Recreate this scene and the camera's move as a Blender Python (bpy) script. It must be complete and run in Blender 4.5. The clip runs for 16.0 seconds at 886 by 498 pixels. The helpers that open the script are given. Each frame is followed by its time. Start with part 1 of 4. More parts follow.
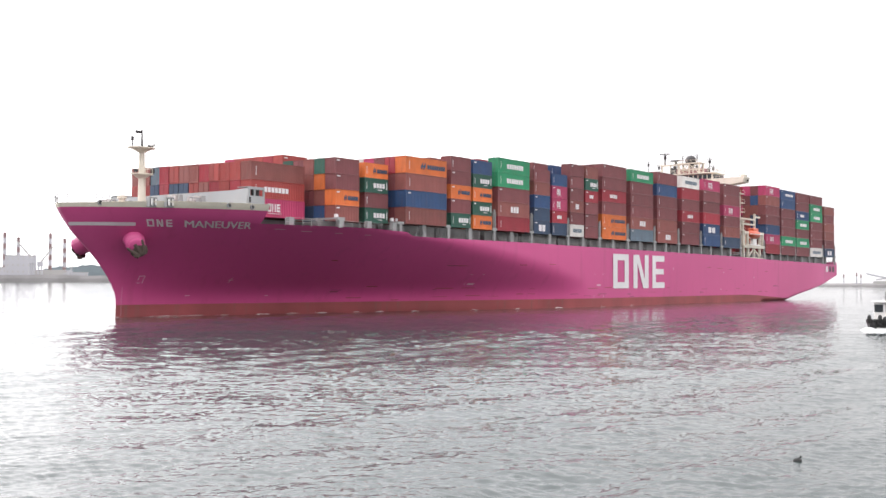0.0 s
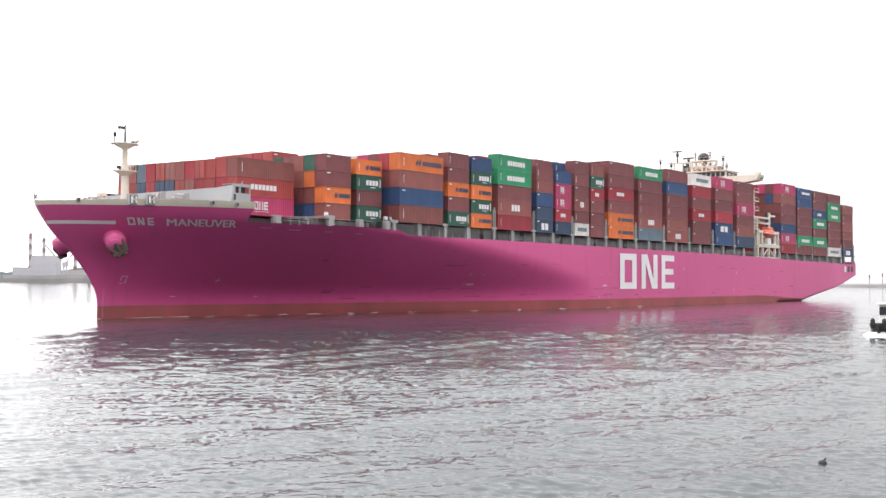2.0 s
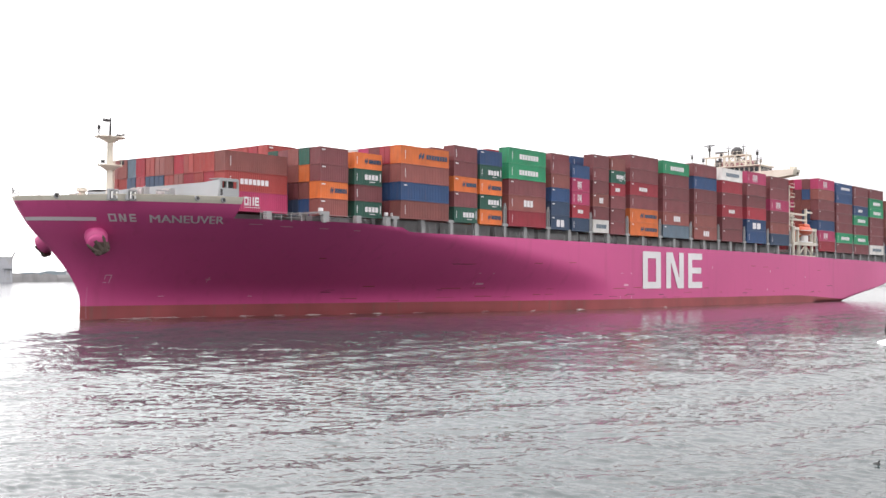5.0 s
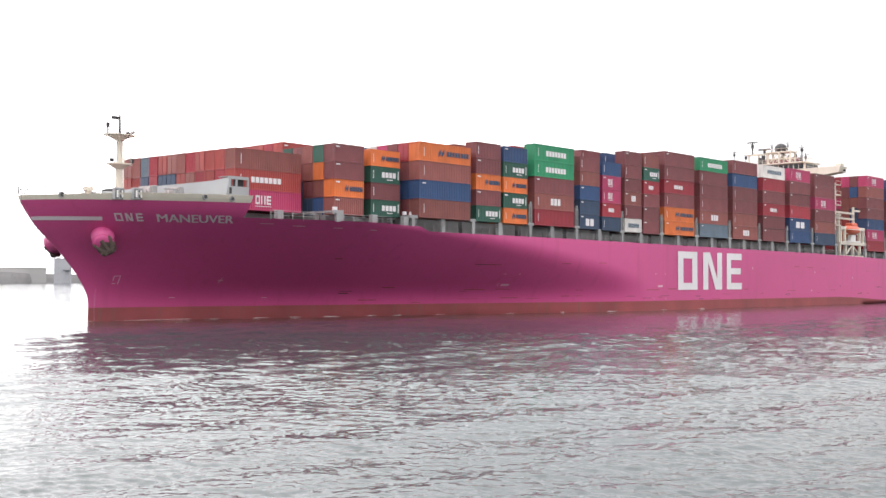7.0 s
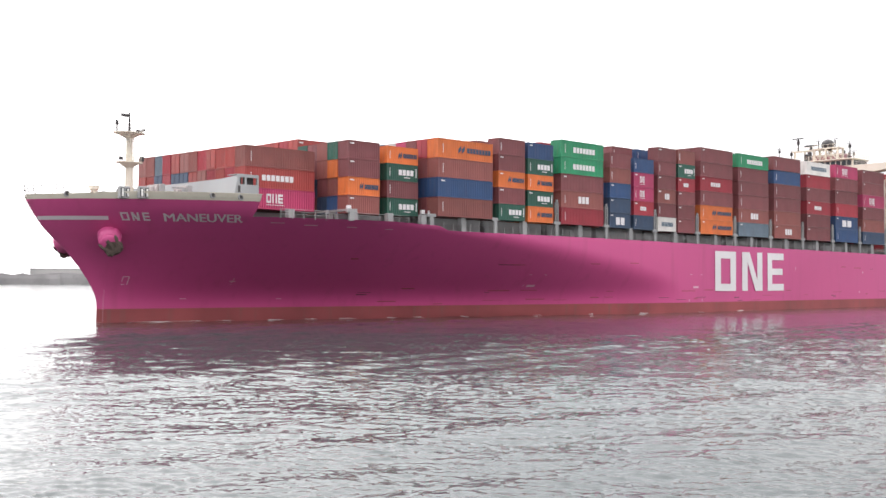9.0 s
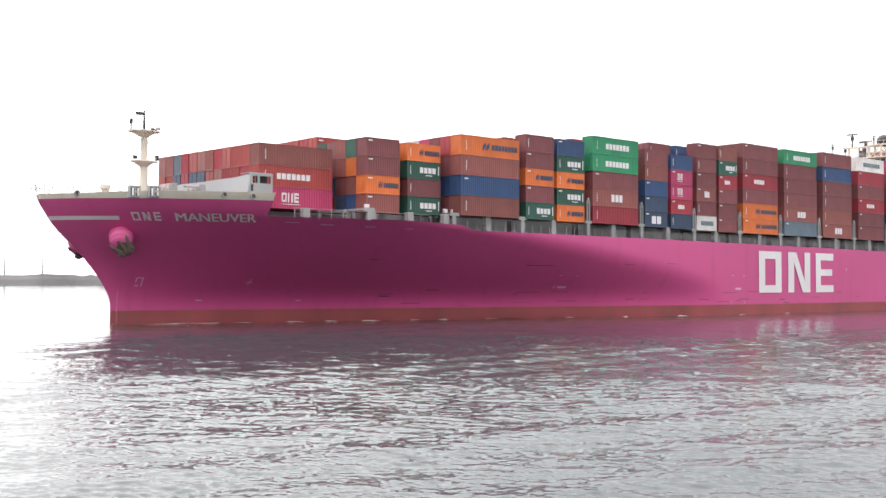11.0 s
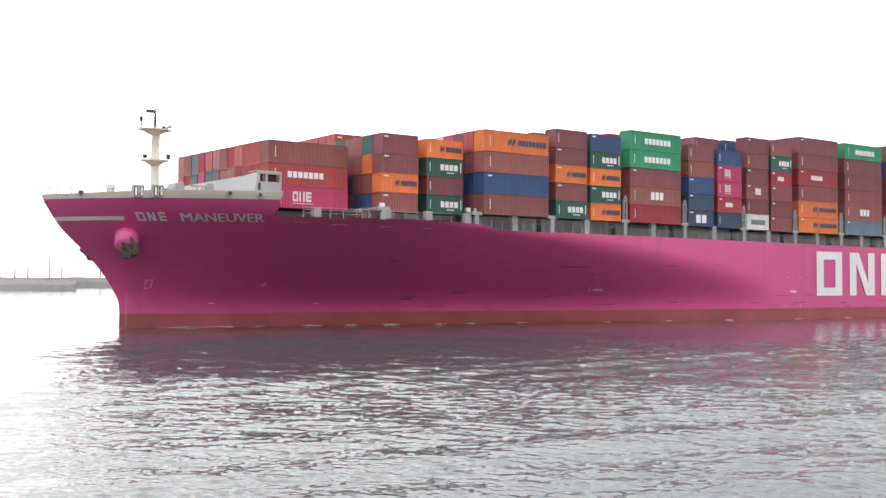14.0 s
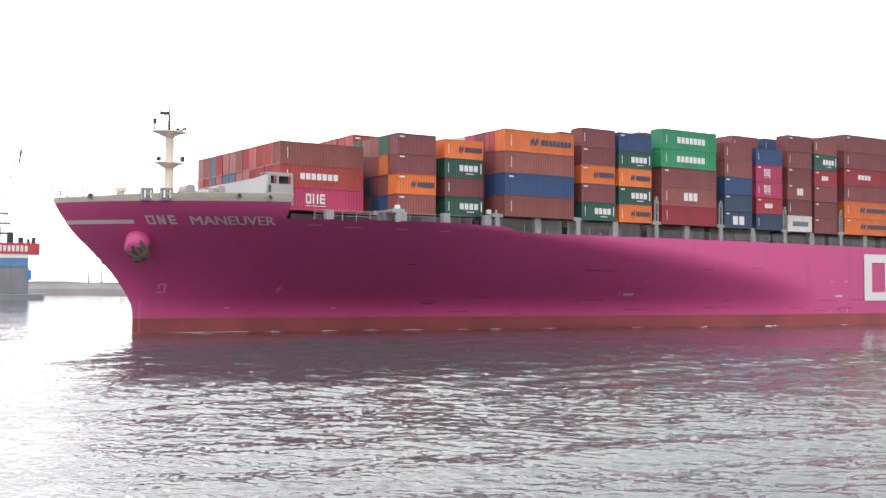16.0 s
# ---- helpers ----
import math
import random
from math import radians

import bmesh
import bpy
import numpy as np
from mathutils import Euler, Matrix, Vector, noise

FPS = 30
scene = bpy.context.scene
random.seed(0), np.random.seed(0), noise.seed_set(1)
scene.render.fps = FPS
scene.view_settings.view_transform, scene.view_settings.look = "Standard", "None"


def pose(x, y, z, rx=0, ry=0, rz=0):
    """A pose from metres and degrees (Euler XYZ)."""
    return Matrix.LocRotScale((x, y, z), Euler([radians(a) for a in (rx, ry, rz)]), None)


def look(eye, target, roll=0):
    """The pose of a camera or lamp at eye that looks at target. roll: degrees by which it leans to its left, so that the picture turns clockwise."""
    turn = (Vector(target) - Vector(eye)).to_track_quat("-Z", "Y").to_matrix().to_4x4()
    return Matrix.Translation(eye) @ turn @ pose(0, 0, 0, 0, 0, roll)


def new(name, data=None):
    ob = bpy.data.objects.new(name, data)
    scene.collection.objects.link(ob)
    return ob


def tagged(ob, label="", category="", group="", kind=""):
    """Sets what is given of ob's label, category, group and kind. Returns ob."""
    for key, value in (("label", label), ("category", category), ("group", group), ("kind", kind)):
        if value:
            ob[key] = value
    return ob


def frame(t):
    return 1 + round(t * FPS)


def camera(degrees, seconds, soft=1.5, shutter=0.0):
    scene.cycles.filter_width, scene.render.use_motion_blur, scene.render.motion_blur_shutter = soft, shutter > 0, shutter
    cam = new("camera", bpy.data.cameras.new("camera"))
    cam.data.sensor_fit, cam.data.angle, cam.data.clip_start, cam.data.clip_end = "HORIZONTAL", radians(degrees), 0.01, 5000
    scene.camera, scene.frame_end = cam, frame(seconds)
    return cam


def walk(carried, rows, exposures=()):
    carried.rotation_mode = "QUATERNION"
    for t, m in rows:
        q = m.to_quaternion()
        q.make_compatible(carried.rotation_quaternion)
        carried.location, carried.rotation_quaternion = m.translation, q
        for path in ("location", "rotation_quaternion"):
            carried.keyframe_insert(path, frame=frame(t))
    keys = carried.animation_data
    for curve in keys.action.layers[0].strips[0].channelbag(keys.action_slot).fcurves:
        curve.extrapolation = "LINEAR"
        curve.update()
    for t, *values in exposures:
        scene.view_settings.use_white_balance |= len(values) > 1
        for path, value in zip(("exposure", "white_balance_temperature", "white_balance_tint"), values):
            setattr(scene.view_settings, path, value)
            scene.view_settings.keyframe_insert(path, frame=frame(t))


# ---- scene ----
# ---- camera: stands on the quay and pans with the ship ----
EYE_HEIGHT, LEAN = 6.17, 0.178
PAN = [(0, 0.000, 1.661), (0.5, 0.358, 1.649), (1, 0.780, 1.658), (1.5, 1.021, 1.656), (2, 1.191, 1.675),
       (2.5, 1.490, 1.690), (3, 2.082, 1.698), (3.5, 2.593, 1.709), (4, 2.914, 1.657), (6.5, 5.644, 1.663),
       (7, 6.472, 1.679), (7.5, 7.178, 1.686), (8, 7.706, 1.691), (8.5, 8.527, 1.705), (9, 9.360, 1.719),
       (11.5, 13.290, 1.798), (12, 13.935, 1.813), (12.5, 14.745, 1.817), (13, 15.539, 1.842), (13.5, 16.427, 1.861),
       (14, 17.137, 1.900), (14.5, 17.923, 1.927), (15, 18.930, 1.979), (15.5, 19.958, 2.021), (16, 20.623, 2.128)]
cam = camera(44.91, 16.0)
walk(cam, [(t, pose(0, 0, EYE_HEIGHT, 90 + tilt, 0, turn) @ pose(0, 0, 0, 0, 0, LEAN)) for t, turn, tilt in PAN])

# the ship's own frame: x aft from the stem at the waterline, y to starboard, z up
SHIP_START = pose(-52.12, 170.44, 0, 0, 0, 53.210)
SHIP_SPEED = 3.936
SHIP_TRAVEL = Matrix.Translation(Vector((-math.cos(radians(53.210)), -math.sin(radians(53.210)), 0)) * SHIP_SPEED * 16.0)
ABOARD = []      # all that sails with the ship

# ---- sky and sun: thin bright overcast ----
SUN_TURN, SUN_HEIGHT = -52.0, 40.0     # degrees right of the first view, degrees up
world = bpy.data.worlds.new("sky")
scene.world = world
world.use_nodes = True
wn, wl = world.node_tree.nodes, world.node_tree.links
wn.clear()
sky = wn.new("ShaderNodeTexSky")
sky.sky_type, sky.sun_disc = "NISHITA", False
sky.sun_elevation, sky.sun_rotation = radians(SUN_HEIGHT), radians(SUN_TURN)
sky.air_density, sky.dust_density, sky.ozone_density = 1.0, 4.0, 1.0
where = wn.new("ShaderNodeTexCoord")
stretch = wn.new("ShaderNodeMapping")
stretch.inputs["Scale"].default_value = (1.5, 1.5, 7.0)
clouds = wn.new("ShaderNodeTexNoise")
clouds.inputs["Scale"].default_value, clouds.inputs["Detail"].default_value = 1.6, 6.0
cover = wn.new("ShaderNodeMapRange")
cover.inputs["From Min"].default_value, cover.inputs["From Max"].default_value = 0.30, 0.52
cover.inputs["To Min"].default_value, cover.inputs["To Max"].default_value = 0.45, 1.0
blend = wn.new("ShaderNodeMixRGB")
# the cloud layer: brighter overhead, and where the sun stands behind it
axes = wn.new("ShaderNodeSeparateXYZ")
rise = wn.new("ShaderNodeMapRange")
rise.inputs["To Min"].default_value, rise.inputs["To Max"].default_value = 7.4, 23.5
rise.interpolation_type = "SMOOTHSTEP"
toward = wn.new("ShaderNodeVectorMath")
toward.operation = "DOT_PRODUCT"
toward.inputs[1].default_value = (math.sin(radians(SUN_TURN)) * math.cos(radians(SUN_HEIGHT)), math.cos(radians(SUN_TURN)) * math.cos(radians(SUN_HEIGHT)), math.sin(radians(SUN_HEIGHT)))
glow = wn.new("ShaderNodeMapRange")
glow.interpolation_type = "SMOOTHSTEP"
glow.inputs["From Min"].default_value, glow.inputs["From Max"].default_value = 0.30, 1.0
glow.inputs["To Max"].default_value = 10.8
layer = wn.new("ShaderNodeMath")
tone = wn.new("ShaderNodeVectorMath")
tone.operation = "SCALE"
tone.inputs[0].default_value = (1.0, 0.978, 0.996)
wl.new(where.outputs["Generated"], axes.inputs["Vector"])
wl.new(axes.outputs["Z"], rise.inputs["Value"])
wl.new(where.outputs["Generated"], toward.inputs[0])
wl.new(toward.outputs["Value"], glow.inputs["Value"])
wl.new(rise.outputs["Result"], layer.inputs[0])
wl.new(glow.outputs["Result"], layer.inputs[1])
wl.new(layer.outputs["Value"], tone.inputs["Scale"])
wl.new(tone.outputs["Vector"], blend.inputs["Color2"])
back = wn.new("ShaderNodeBackground")
back.inputs["Strength"].default_value = 0.15
sky_out = wn.new("ShaderNodeOutputWorld")
wl.new(where.outputs["Generated"], stretch.inputs["Vector"])
wl.new(stretch.outputs["Vector"], clouds.inputs["Vector"])
wl.new(clouds.outputs["Fac"], cover.inputs["Value"])
wl.new(cover.outputs["Result"], blend.inputs["Fac"])
wl.new(sky.outputs["Color"], blend.inputs["Color1"])
wl.new(blend.outputs["Color"], back.inputs["Color"])
wl.new(back.outputs["Background"], sky_out.inputs["Surface"])

sun = new("sun", bpy.data.lights.new("sun", "SUN"))
sun.data.energy, sun.data.angle, sun.data.color = 0.7, radians(20), (1.0, 0.95, 0.88)
a, e = radians(SUN_TURN), radians(SUN_HEIGHT)
sun.matrix_world = look((0, 0, 200), Vector((0, 0, 200)) - Vector((math.sin(a) * math.cos(e), math.cos(a) * math.cos(e), math.sin(e))))
scene.view_settings.exposure = 0.0


# ---- materials ----
def paint(name, colour, rough=0.5, metal=0.0, wear=0.25, stain=(0.16, 0.07, 0.04), grain=0.6, big=0.12, bump=0.02, streaks=0.0, each=0.0):
    """Painted or weathered surface: large fading, small grain, stains, runs of rust, fine relief."""
    m = bpy.data.materials.new(name)
    m.use_nodes = True
    n, l = m.node_tree.nodes, m.node_tree.links
    b = n["Principled BSDF"]
    b.inputs["Roughness"].default_value, b.inputs["Metallic"].default_value = rough, metal
    tc = n.new("ShaderNodeTexCoord")
    fade = n.new("ShaderNodeTexNoise")
    fade.inputs["Scale"].default_value, fade.inputs["Detail"].default_value = big, 4
    fine = n.new("ShaderNodeTexNoise")
    fine.inputs["Scale"].default_value, fine.inputs["Detail"].default_value = grain, 8
    run = n.new("ShaderNodeMapping")
    run.inputs["Scale"].default_value = (1.0, 1.0, 0.10)
    runs = n.new("ShaderNodeTexNoise")
    runs.inputs["Scale"].default_value, runs.inputs["Detail"].default_value = grain * 1.6, 5
    hsv = n.new("ShaderNodeHueSaturation")
    hsv.inputs["Color"].default_value = (*colour, 1)
    val = n.new("ShaderNodeMapRange")
    val.inputs["From Min"].default_value, val.inputs["From Max"].default_value = 0.25, 0.75
    val.inputs["To Min"].default_value, val.inputs["To Max"].default_value = 1 - wear * 0.7, 1 + wear * 0.5
    lay = n.new("ShaderNodeMixRGB")
    lay.inputs["Color2"].default_value = (*stain, 1)
    amount = n.new("ShaderNodeMapRange")
    amount.inputs["From Min"].default_value, amount.inputs["From Max"].default_value = 0.56, 0.80
    amount.inputs["To Max"].default_value = min(1.0, wear + streaks)
    rel = n.new("ShaderNodeBump")
    rel.inputs["Strength"].default_value, rel.inputs["Distance"].default_value = 0.5, bump
    for x in (fade, fine):
        l.new(tc.outputs["Object"], x.inputs["Vector"])
    l.new(tc.outputs["Object"], run.inputs["Vector"])
    l.new(run.outputs["Vector"], runs.inputs["Vector"])
    l.new(fade.outputs["Fac"], val.inputs["Value"])
    last = val.outputs["Result"]
    if each:
        own = n.new("ShaderNodeObjectInfo")
        span = n.new("ShaderNodeMapRange")
        span.inputs["To Min"].default_value, span.inputs["To Max"].default_value = 1 - each, 1 + each
        mul = n.new("ShaderNodeMath")
        mul.operation = "MULTIPLY"
        l.new(own.outputs["Random"], span.inputs["Value"])
        l.new(span.outputs["Result"], mul.inputs[0])
        l.new(last, mul.inputs[1])
        last = mul.outputs["Value"]
    l.new(last, hsv.inputs["Value"])
    l.new((runs if streaks else fine).outputs["Fac"], amount.inputs["Value"])
    l.new(amount.outputs["Result"], lay.inputs["Fac"])
    l.new(hsv.outputs["Color"], lay.inputs["Color1"])
    l.new(lay.outputs["Color"], b.inputs["Base Color"])
    l.new(fine.outputs["Fac"], rel.inputs["Height"])
    l.new(rel.outputs["Normal"], b.inputs["Normal"])
    return m


MAGENTA = paint("magenta hull paint", (0.53, 0.072, 0.225), 0.46, wear=0.16, stain=(0.30, 0.05, 0.12), grain=0.35, big=0.03, streaks=0.15)
BOOT = paint("red antifouling", (0.28, 0.058, 0.062), 0.6, wear=0.4, stain=(0.17, 0.08, 0.07), grain=0.5, streaks=0.3)
CREAM = paint("cream deck paint", (0.64, 0.59, 0.50), 0.5, wear=0.2, stain=(0.35, 0.2, 0.1))
WHITE = paint("white paint", (0.78, 0.76, 0.74), 0.45, wear=0.15, stain=(0.4, 0.3, 0.22))
PALE = paint("pale grey paint", (0.32, 0.33, 0.335), 0.5, wear=0.18, stain=(0.35, 0.28, 0.22))
LETTER = paint("white lettering", (0.70, 0.67, 0.68), 0.5, wear=0.12, stain=(0.5, 0.3, 0.35))
NAME = paint("weathered white lettering", (0.60, 0.53, 0.56), 0.55, wear=0.2, stain=(0.42, 0.22, 0.3))
FADED = paint("faded marking paint", (0.60, 0.34, 0.44), 0.6, wear=0.3)
GREY = paint("grey deck steel", (0.30, 0.30, 0.30), 0.55, wear=0.3, stain=(0.2, 0.12, 0.08), grain=1.5)
DECK = paint("dark deck paint", (0.14, 0.10, 0.10), 0.7, wear=0.3)
DARK = paint("dark steel", (0.035, 0.033, 0.035), 0.55, wear=0.3, stain=(0.10, 0.06, 0.04))
RUSTY = paint("muddy anchor steel", (0.115, 0.082, 0.068), 0.8, wear=0.5, stain=(0.16, 0.11, 0.08), grain=3)
ORANGE_BOAT = paint("orange lifeboat plastic", (0.60, 0.11, 0.05), 0.35, wear=0.12)
GLASS = paint("dark window glass", (0.02, 0.025, 0.03), 0.08, wear=0.05, bump=0.0)
RUBBER = paint("black rubber", (0.02, 0.02, 0.02), 0.75, wear=0.3, stain=(0.06, 0.05, 0.05), grain=4)
ROPE = paint("pale mooring rope", (0.46, 0.42, 0.41), 0.85, wear=0.4, stain=(0.3, 0.12, 0.14), grain=3)
BOX_COLOURS = {
    "brown": (0.180, 0.050, 0.056), "rust": (0.232, 0.070, 0.062), "orange": (0.62, 0.15, 0.036), "green": (0.018, 0.085, 0.060),
    "bright green": (0.020, 0.24, 0.11), "blue": (0.022, 0.060, 0.155), "navy": (0.030, 0.055, 0.105), "red": (0.31, 0.026, 0.042),
    "pink": (0.40, 0.038, 0.115), "white": (0.66, 0.63, 0.60), "steel": (0.11, 0.15, 0.19), "vermilion": (0.31, 0.045, 0.040)}
BOX_PAINT = {k: paint(k + " container paint", v, 0.5, wear=0.28, stain=(0.13, 0.06, 0.045), grain=0.9, big=0.35, streaks=0.12, each=0.14) for k, v in BOX_COLOURS.items()}
# far-shore colours: haze is put into concrete, cladding and woods as paler tints
HAZY = {"concrete": paint("haze-paled concrete", (0.42, 0.41, 0.40), 0.8, wear=0.3, grain=0.05, big=0.01, stain=(0.25, 0.24, 0.23)),
        "wall": paint("haze-paled plant cladding", (0.42, 0.42, 0.45), 0.7, wear=0.2, grain=0.03, big=0.01, stain=(0.4, 0.4, 0.42)),
        "brick": paint("red chimney paint", (0.21, 0.14, 0.14), 0.7, wear=0.2, grain=0.05),
        "woods": paint("haze-tinted wooded hill", (0.20, 0.24, 0.26), 0.9, wear=0.4, grain=0.03, big=0.008, stain=(0.12, 0.15, 0.15)),
        "stone": paint("breakwater stone", (0.26, 0.25, 0.25), 0.9, wear=0.4, grain=0.12, big=0.02, stain=(0.12, 0.12, 0.12))}


def water_material():
    m = bpy.data.materials.new("grey harbour water")
    m.use_nodes = True
    n, l = m.node_tree.nodes, m.node_tree.links
    b = n["Principled BSDF"]
    b.inputs["Base Color"].default_value = (0.034, 0.045, 0.045, 1)
    b.inputs["Roughness"].default_value, b.inputs["IOR"].default_value = 0.05, 1.333
    tc = n.new("ShaderNodeTexCoord")
    height = None
    for scale, turn, sx, sy, depth in ((2.0, -8, 1.0, 0.45, 0.030), (4.6, 8, 1.0, 0.5, 0.020), (10.0, -5, 1.0, 0.5, 0.006)):
        mp = n.new("ShaderNodeMapping")
        mp.inputs["Rotation"].default_value[2] = radians(turn)
        mp.inputs["Scale"].default_value = (sy, sx, 1)
        t = n.new("ShaderNodeTexNoise")
        t.inputs["Scale"].default_value, t.inputs["Detail"].default_value = scale, 5
        t.inputs["Distortion"].default_value = 0.7
        k = n.new("ShaderNodeMath")
        k.operation = "MULTIPLY"
        k.inputs[1].default_value = depth
        l.new(tc.outputs["Object"], mp.inputs["Vector"])
        l.new(mp.outputs["Vector"], t.inputs["Vector"])
        l.new(t.outputs["Fac"], k.inputs[0])
        if height:
            s = n.new("ShaderNodeMath")
            l.new(height, s.inputs[0])
            l.new(k.outputs["Value"], s.inputs[1])
            height = s.outputs["Value"]
        else:
            height = k.outputs["Value"]
    # calmer and rougher patches drift over the harbour
    patch = n.new("ShaderNodeTexNoise")
    patch.inputs["Scale"].default_value, patch.inputs["Detail"].default_value = 0.018, 3
    force = n.new("ShaderNodeMapRange")
    force.inputs["From Min"].default_value, force.inputs["From Max"].default_value = 0.35, 0.65
    force.inputs["To Min"].default_value, force.inputs["To Max"].default_value = 0.55, 1.0
    rel = n.new("ShaderNodeBump")
    rel.inputs["Distance"].default_value = 1.0
    l.new(tc.outputs["Object"], patch.inputs["Vector"])
    l.new(patch.outputs["Fac"], force.inputs["Value"])
    l.new(force.outputs["Result"], rel.inputs["Strength"])
    l.new(height, rel.inputs["Height"])
    l.new(rel.outputs["Normal"], b.inputs["Normal"])
    return m


WATER = water_material()
FOAM = paint("white foam", (0.80, 0.80, 0.80), 0.9, wear=0.2, stain=(0.5, 0.5, 0.5), grain=2, bump=0.1)


# ---- mesh helpers ----
def box(bm, x0, x1, y0, y1, z0, z1, bevel=0.0):
    v = [bm.verts.new((x, y, z)) for z in (z0, z1) for y in (y0, y1) for x in (x0, x1)]
    f = [bm.faces.new([v[i] for i in q]) for q in ((0, 2, 3, 1), (4, 5, 7, 6), (0, 1, 5, 4), (2, 6, 7, 3), (0, 4, 6, 2), (1, 3, 7, 5))]
    if bevel:
        bmesh.ops.bevel(bm, geom=list({e for q in f for e in q.edges}), offset=bevel, segments=1, affect="EDGES")


def rod(bm, p, q, r, r2=None, sides=8):
    p, q = Vector(p), Vector(q)
    turn = (q - p).to_track_quat("Z", "Y").to_matrix().to_4x4()
    m = Matrix.Translation((p + q) / 2) @ turn
    bmesh.ops.create_cone(bm, cap_ends=True, segments=sides, radius1=r, radius2=r if r2 is None else r2, depth=(q - p).length, matrix=m)


def slab(bm, corners, z0, z1):
    """An upright prism on a polygon of (x, y)."""
    lo, hi = [bm.verts.new((x, y, z0)) for x, y in corners], [bm.verts.new((x, y, z1)) for x, y in corners]
    bm.faces.new(lo[::-1]), bm.faces.new(hi)
    for i in range(len(lo)):
        j = (i + 1) % len(lo)
        bm.faces.new((lo[i], lo[j], hi[j], hi[i]))


def mesh_of(name, bm, material=None):
    bmesh.ops.recalc_face_normals(bm, faces=bm.faces)
    me = bpy.data.meshes.new(name)
    bm.to_mesh(me)
    bm.free()
    if material:
        me.materials.append(material)
    return me


def part(name, bm, material, parent, label="", smooth=False):
    ob = new(name, bm if isinstance(bm, bpy.types.Mesh) else mesh_of(name, bm, material))
    if smooth:
        for q in ob.data.polygons:
            q.use_smooth = True
    ob.parent = parent
    return tagged(ob, label)


def boxes(*rows):
    bm = bmesh.new()
    for r in rows:
        box(bm, *r)
    return bm


def rods(*rows):
    bm = bmesh.new()
    for r in rows:
        rod(bm, *r)
    return bm


def thing(name, label, category, group="", kind="", at=None, aboard=False):
    ob = tagged(new(name), label, category, group, kind)
    ob.matrix_basis = SHIP_START @ (at or Matrix()) if aboard else (at or Matrix())
    if aboard:
        ABOARD.append(ob)
    return ob


def mix(t, rows):
    """Value at t on a line through (t, value) rows."""
    for (a, u), (b, v) in zip(rows, rows[1:]):
        if t <= b:
            return u + (v - u) * max(0.0, (t - a) / (b - a))
    return rows[-1][1]


def smooth_step(a, b, t):
    u = min(1.0, max(0.0, (t - a) / (b - a)))
    return u * u * (3 - 2 * u)


# ---- water: one sheet to the horizon, finer where the camera looks ----
def wave_field(x, y):
    z = np.zeros_like(x)
    rng = np.random.RandomState(5)
    for length, high, n in ((18.0, 0.014, 5), (8.0, 0.012, 7), (3.2, 0.012, 12), (1.6, 0.0048, 16), (1.0, 0.0046, 22), (0.62, 0.0032, 28)):
        for _ in range(n):
            turn = radians(rng.normal(96, 24 if length > 5 else 24))
            k = 2 * math.pi / (length * rng.uniform(0.72, 1.35))
            s = np.sin(k * (x * math.cos(turn) + y * math.sin(turn)) + rng.uniform(0, 6.28))
            z += high * rng.uniform(0.5, 1.2) * (1 - 1.4 * np.abs(s) if length < 5 else s)
    # trains of long-crested wash from passing craft
    for turn, x0, y0, length, high, wide in ((48, -2, 46, 6.5, 0.11, 7), (52, 30, 70, 8.0, 0.11, 9), (74, -50, 90, 7.0, 0.12, 10), (58, -20, 70, 5.0, 0.09, 8), (46, 10, 40, 4.0, 0.08, 6)):
        across = (x - x0) * -math.sin(radians(turn)) + (y - y0) * math.cos(radians(turn))
        z += high * np.exp(-(across / wide) ** 2) * np.sin(2 * math.pi * across / length)
    return z


def build_water():
    turns = np.concatenate([np.linspace(-50, 29, 940), np.linspace(29, 310, 60)[1:-1]])
    rings = np.concatenate([[0.02, 8.0, 16.0], np.arange(22, 45, 0.10), np.arange(45, 75, 0.16), np.arange(75, 130, 0.30), np.geomspace(130, 420, 230), np.geomspace(430, 4600, 40)])
    az, r = np.meshgrid(np.radians(turns), rings)
    x, y = r * np.sin(az), r * np.cos(az)
    z = wave_field(x, y) * np.clip((420 - r) / 260, 0, 1) * np.clip((r - 18) / 6, 0, 1)
    n, k = len(turns), len(rings)
    i = np.arange(k - 1)[:, None] * n + np.arange(n)[None, :]
    j = np.arange(k - 1)[:, None] * n + (np.arange(n)[None, :] + 1) % n
    faces = np.stack([i, j, j + n, i + n], -1).reshape(-1, 4)
    me = bpy.data.meshes.new("water")
    me.from_pydata(np.stack([x, y, z], -1).reshape(-1, 3).tolist(), [], faces.tolist())
    me.polygons.foreach_set("use_smooth", np.ones(len(me.polygons), dtype=bool))
    me.materials.append(WATER)
    return tagged(new("water", me), "grey rippled harbour water under a bright overcast sky", "water", kind="structure")


water = build_water()

# ---- the container ship ----
BEAM = 22.8
STEM = ((-2.0, 0.0), (3.2, 0.1), (5.6, -0.9), (7.9, -2.5), (10.3, -4.6), (13.4, -7.7), (15.7, -9.3), (17.2, -10.1), (18.8, -10.5))
ENTRY = ((-2.0, 110), (0.0, 112), (6.0, 107), (10.0, 97), (12.3, 83), (13.6, 60), (14.7, 48), (17.5, 42), (19.0, 41))
FULL = ((-2.0, 1.12), (0.0, 1.2), (6.0, 1.5), (10.0, 1.66), (12.3, 1.72), (13.6, 1.62), (14.7, 1.72), (17.5, 1.9), (19.0, 1.95))
BLUNT = ((-2.0, 1.28), (0.0, 1.22), (3.0, 1.06), (6.0, 0.90), (11.0, 0.76), (19.0, 0.72))
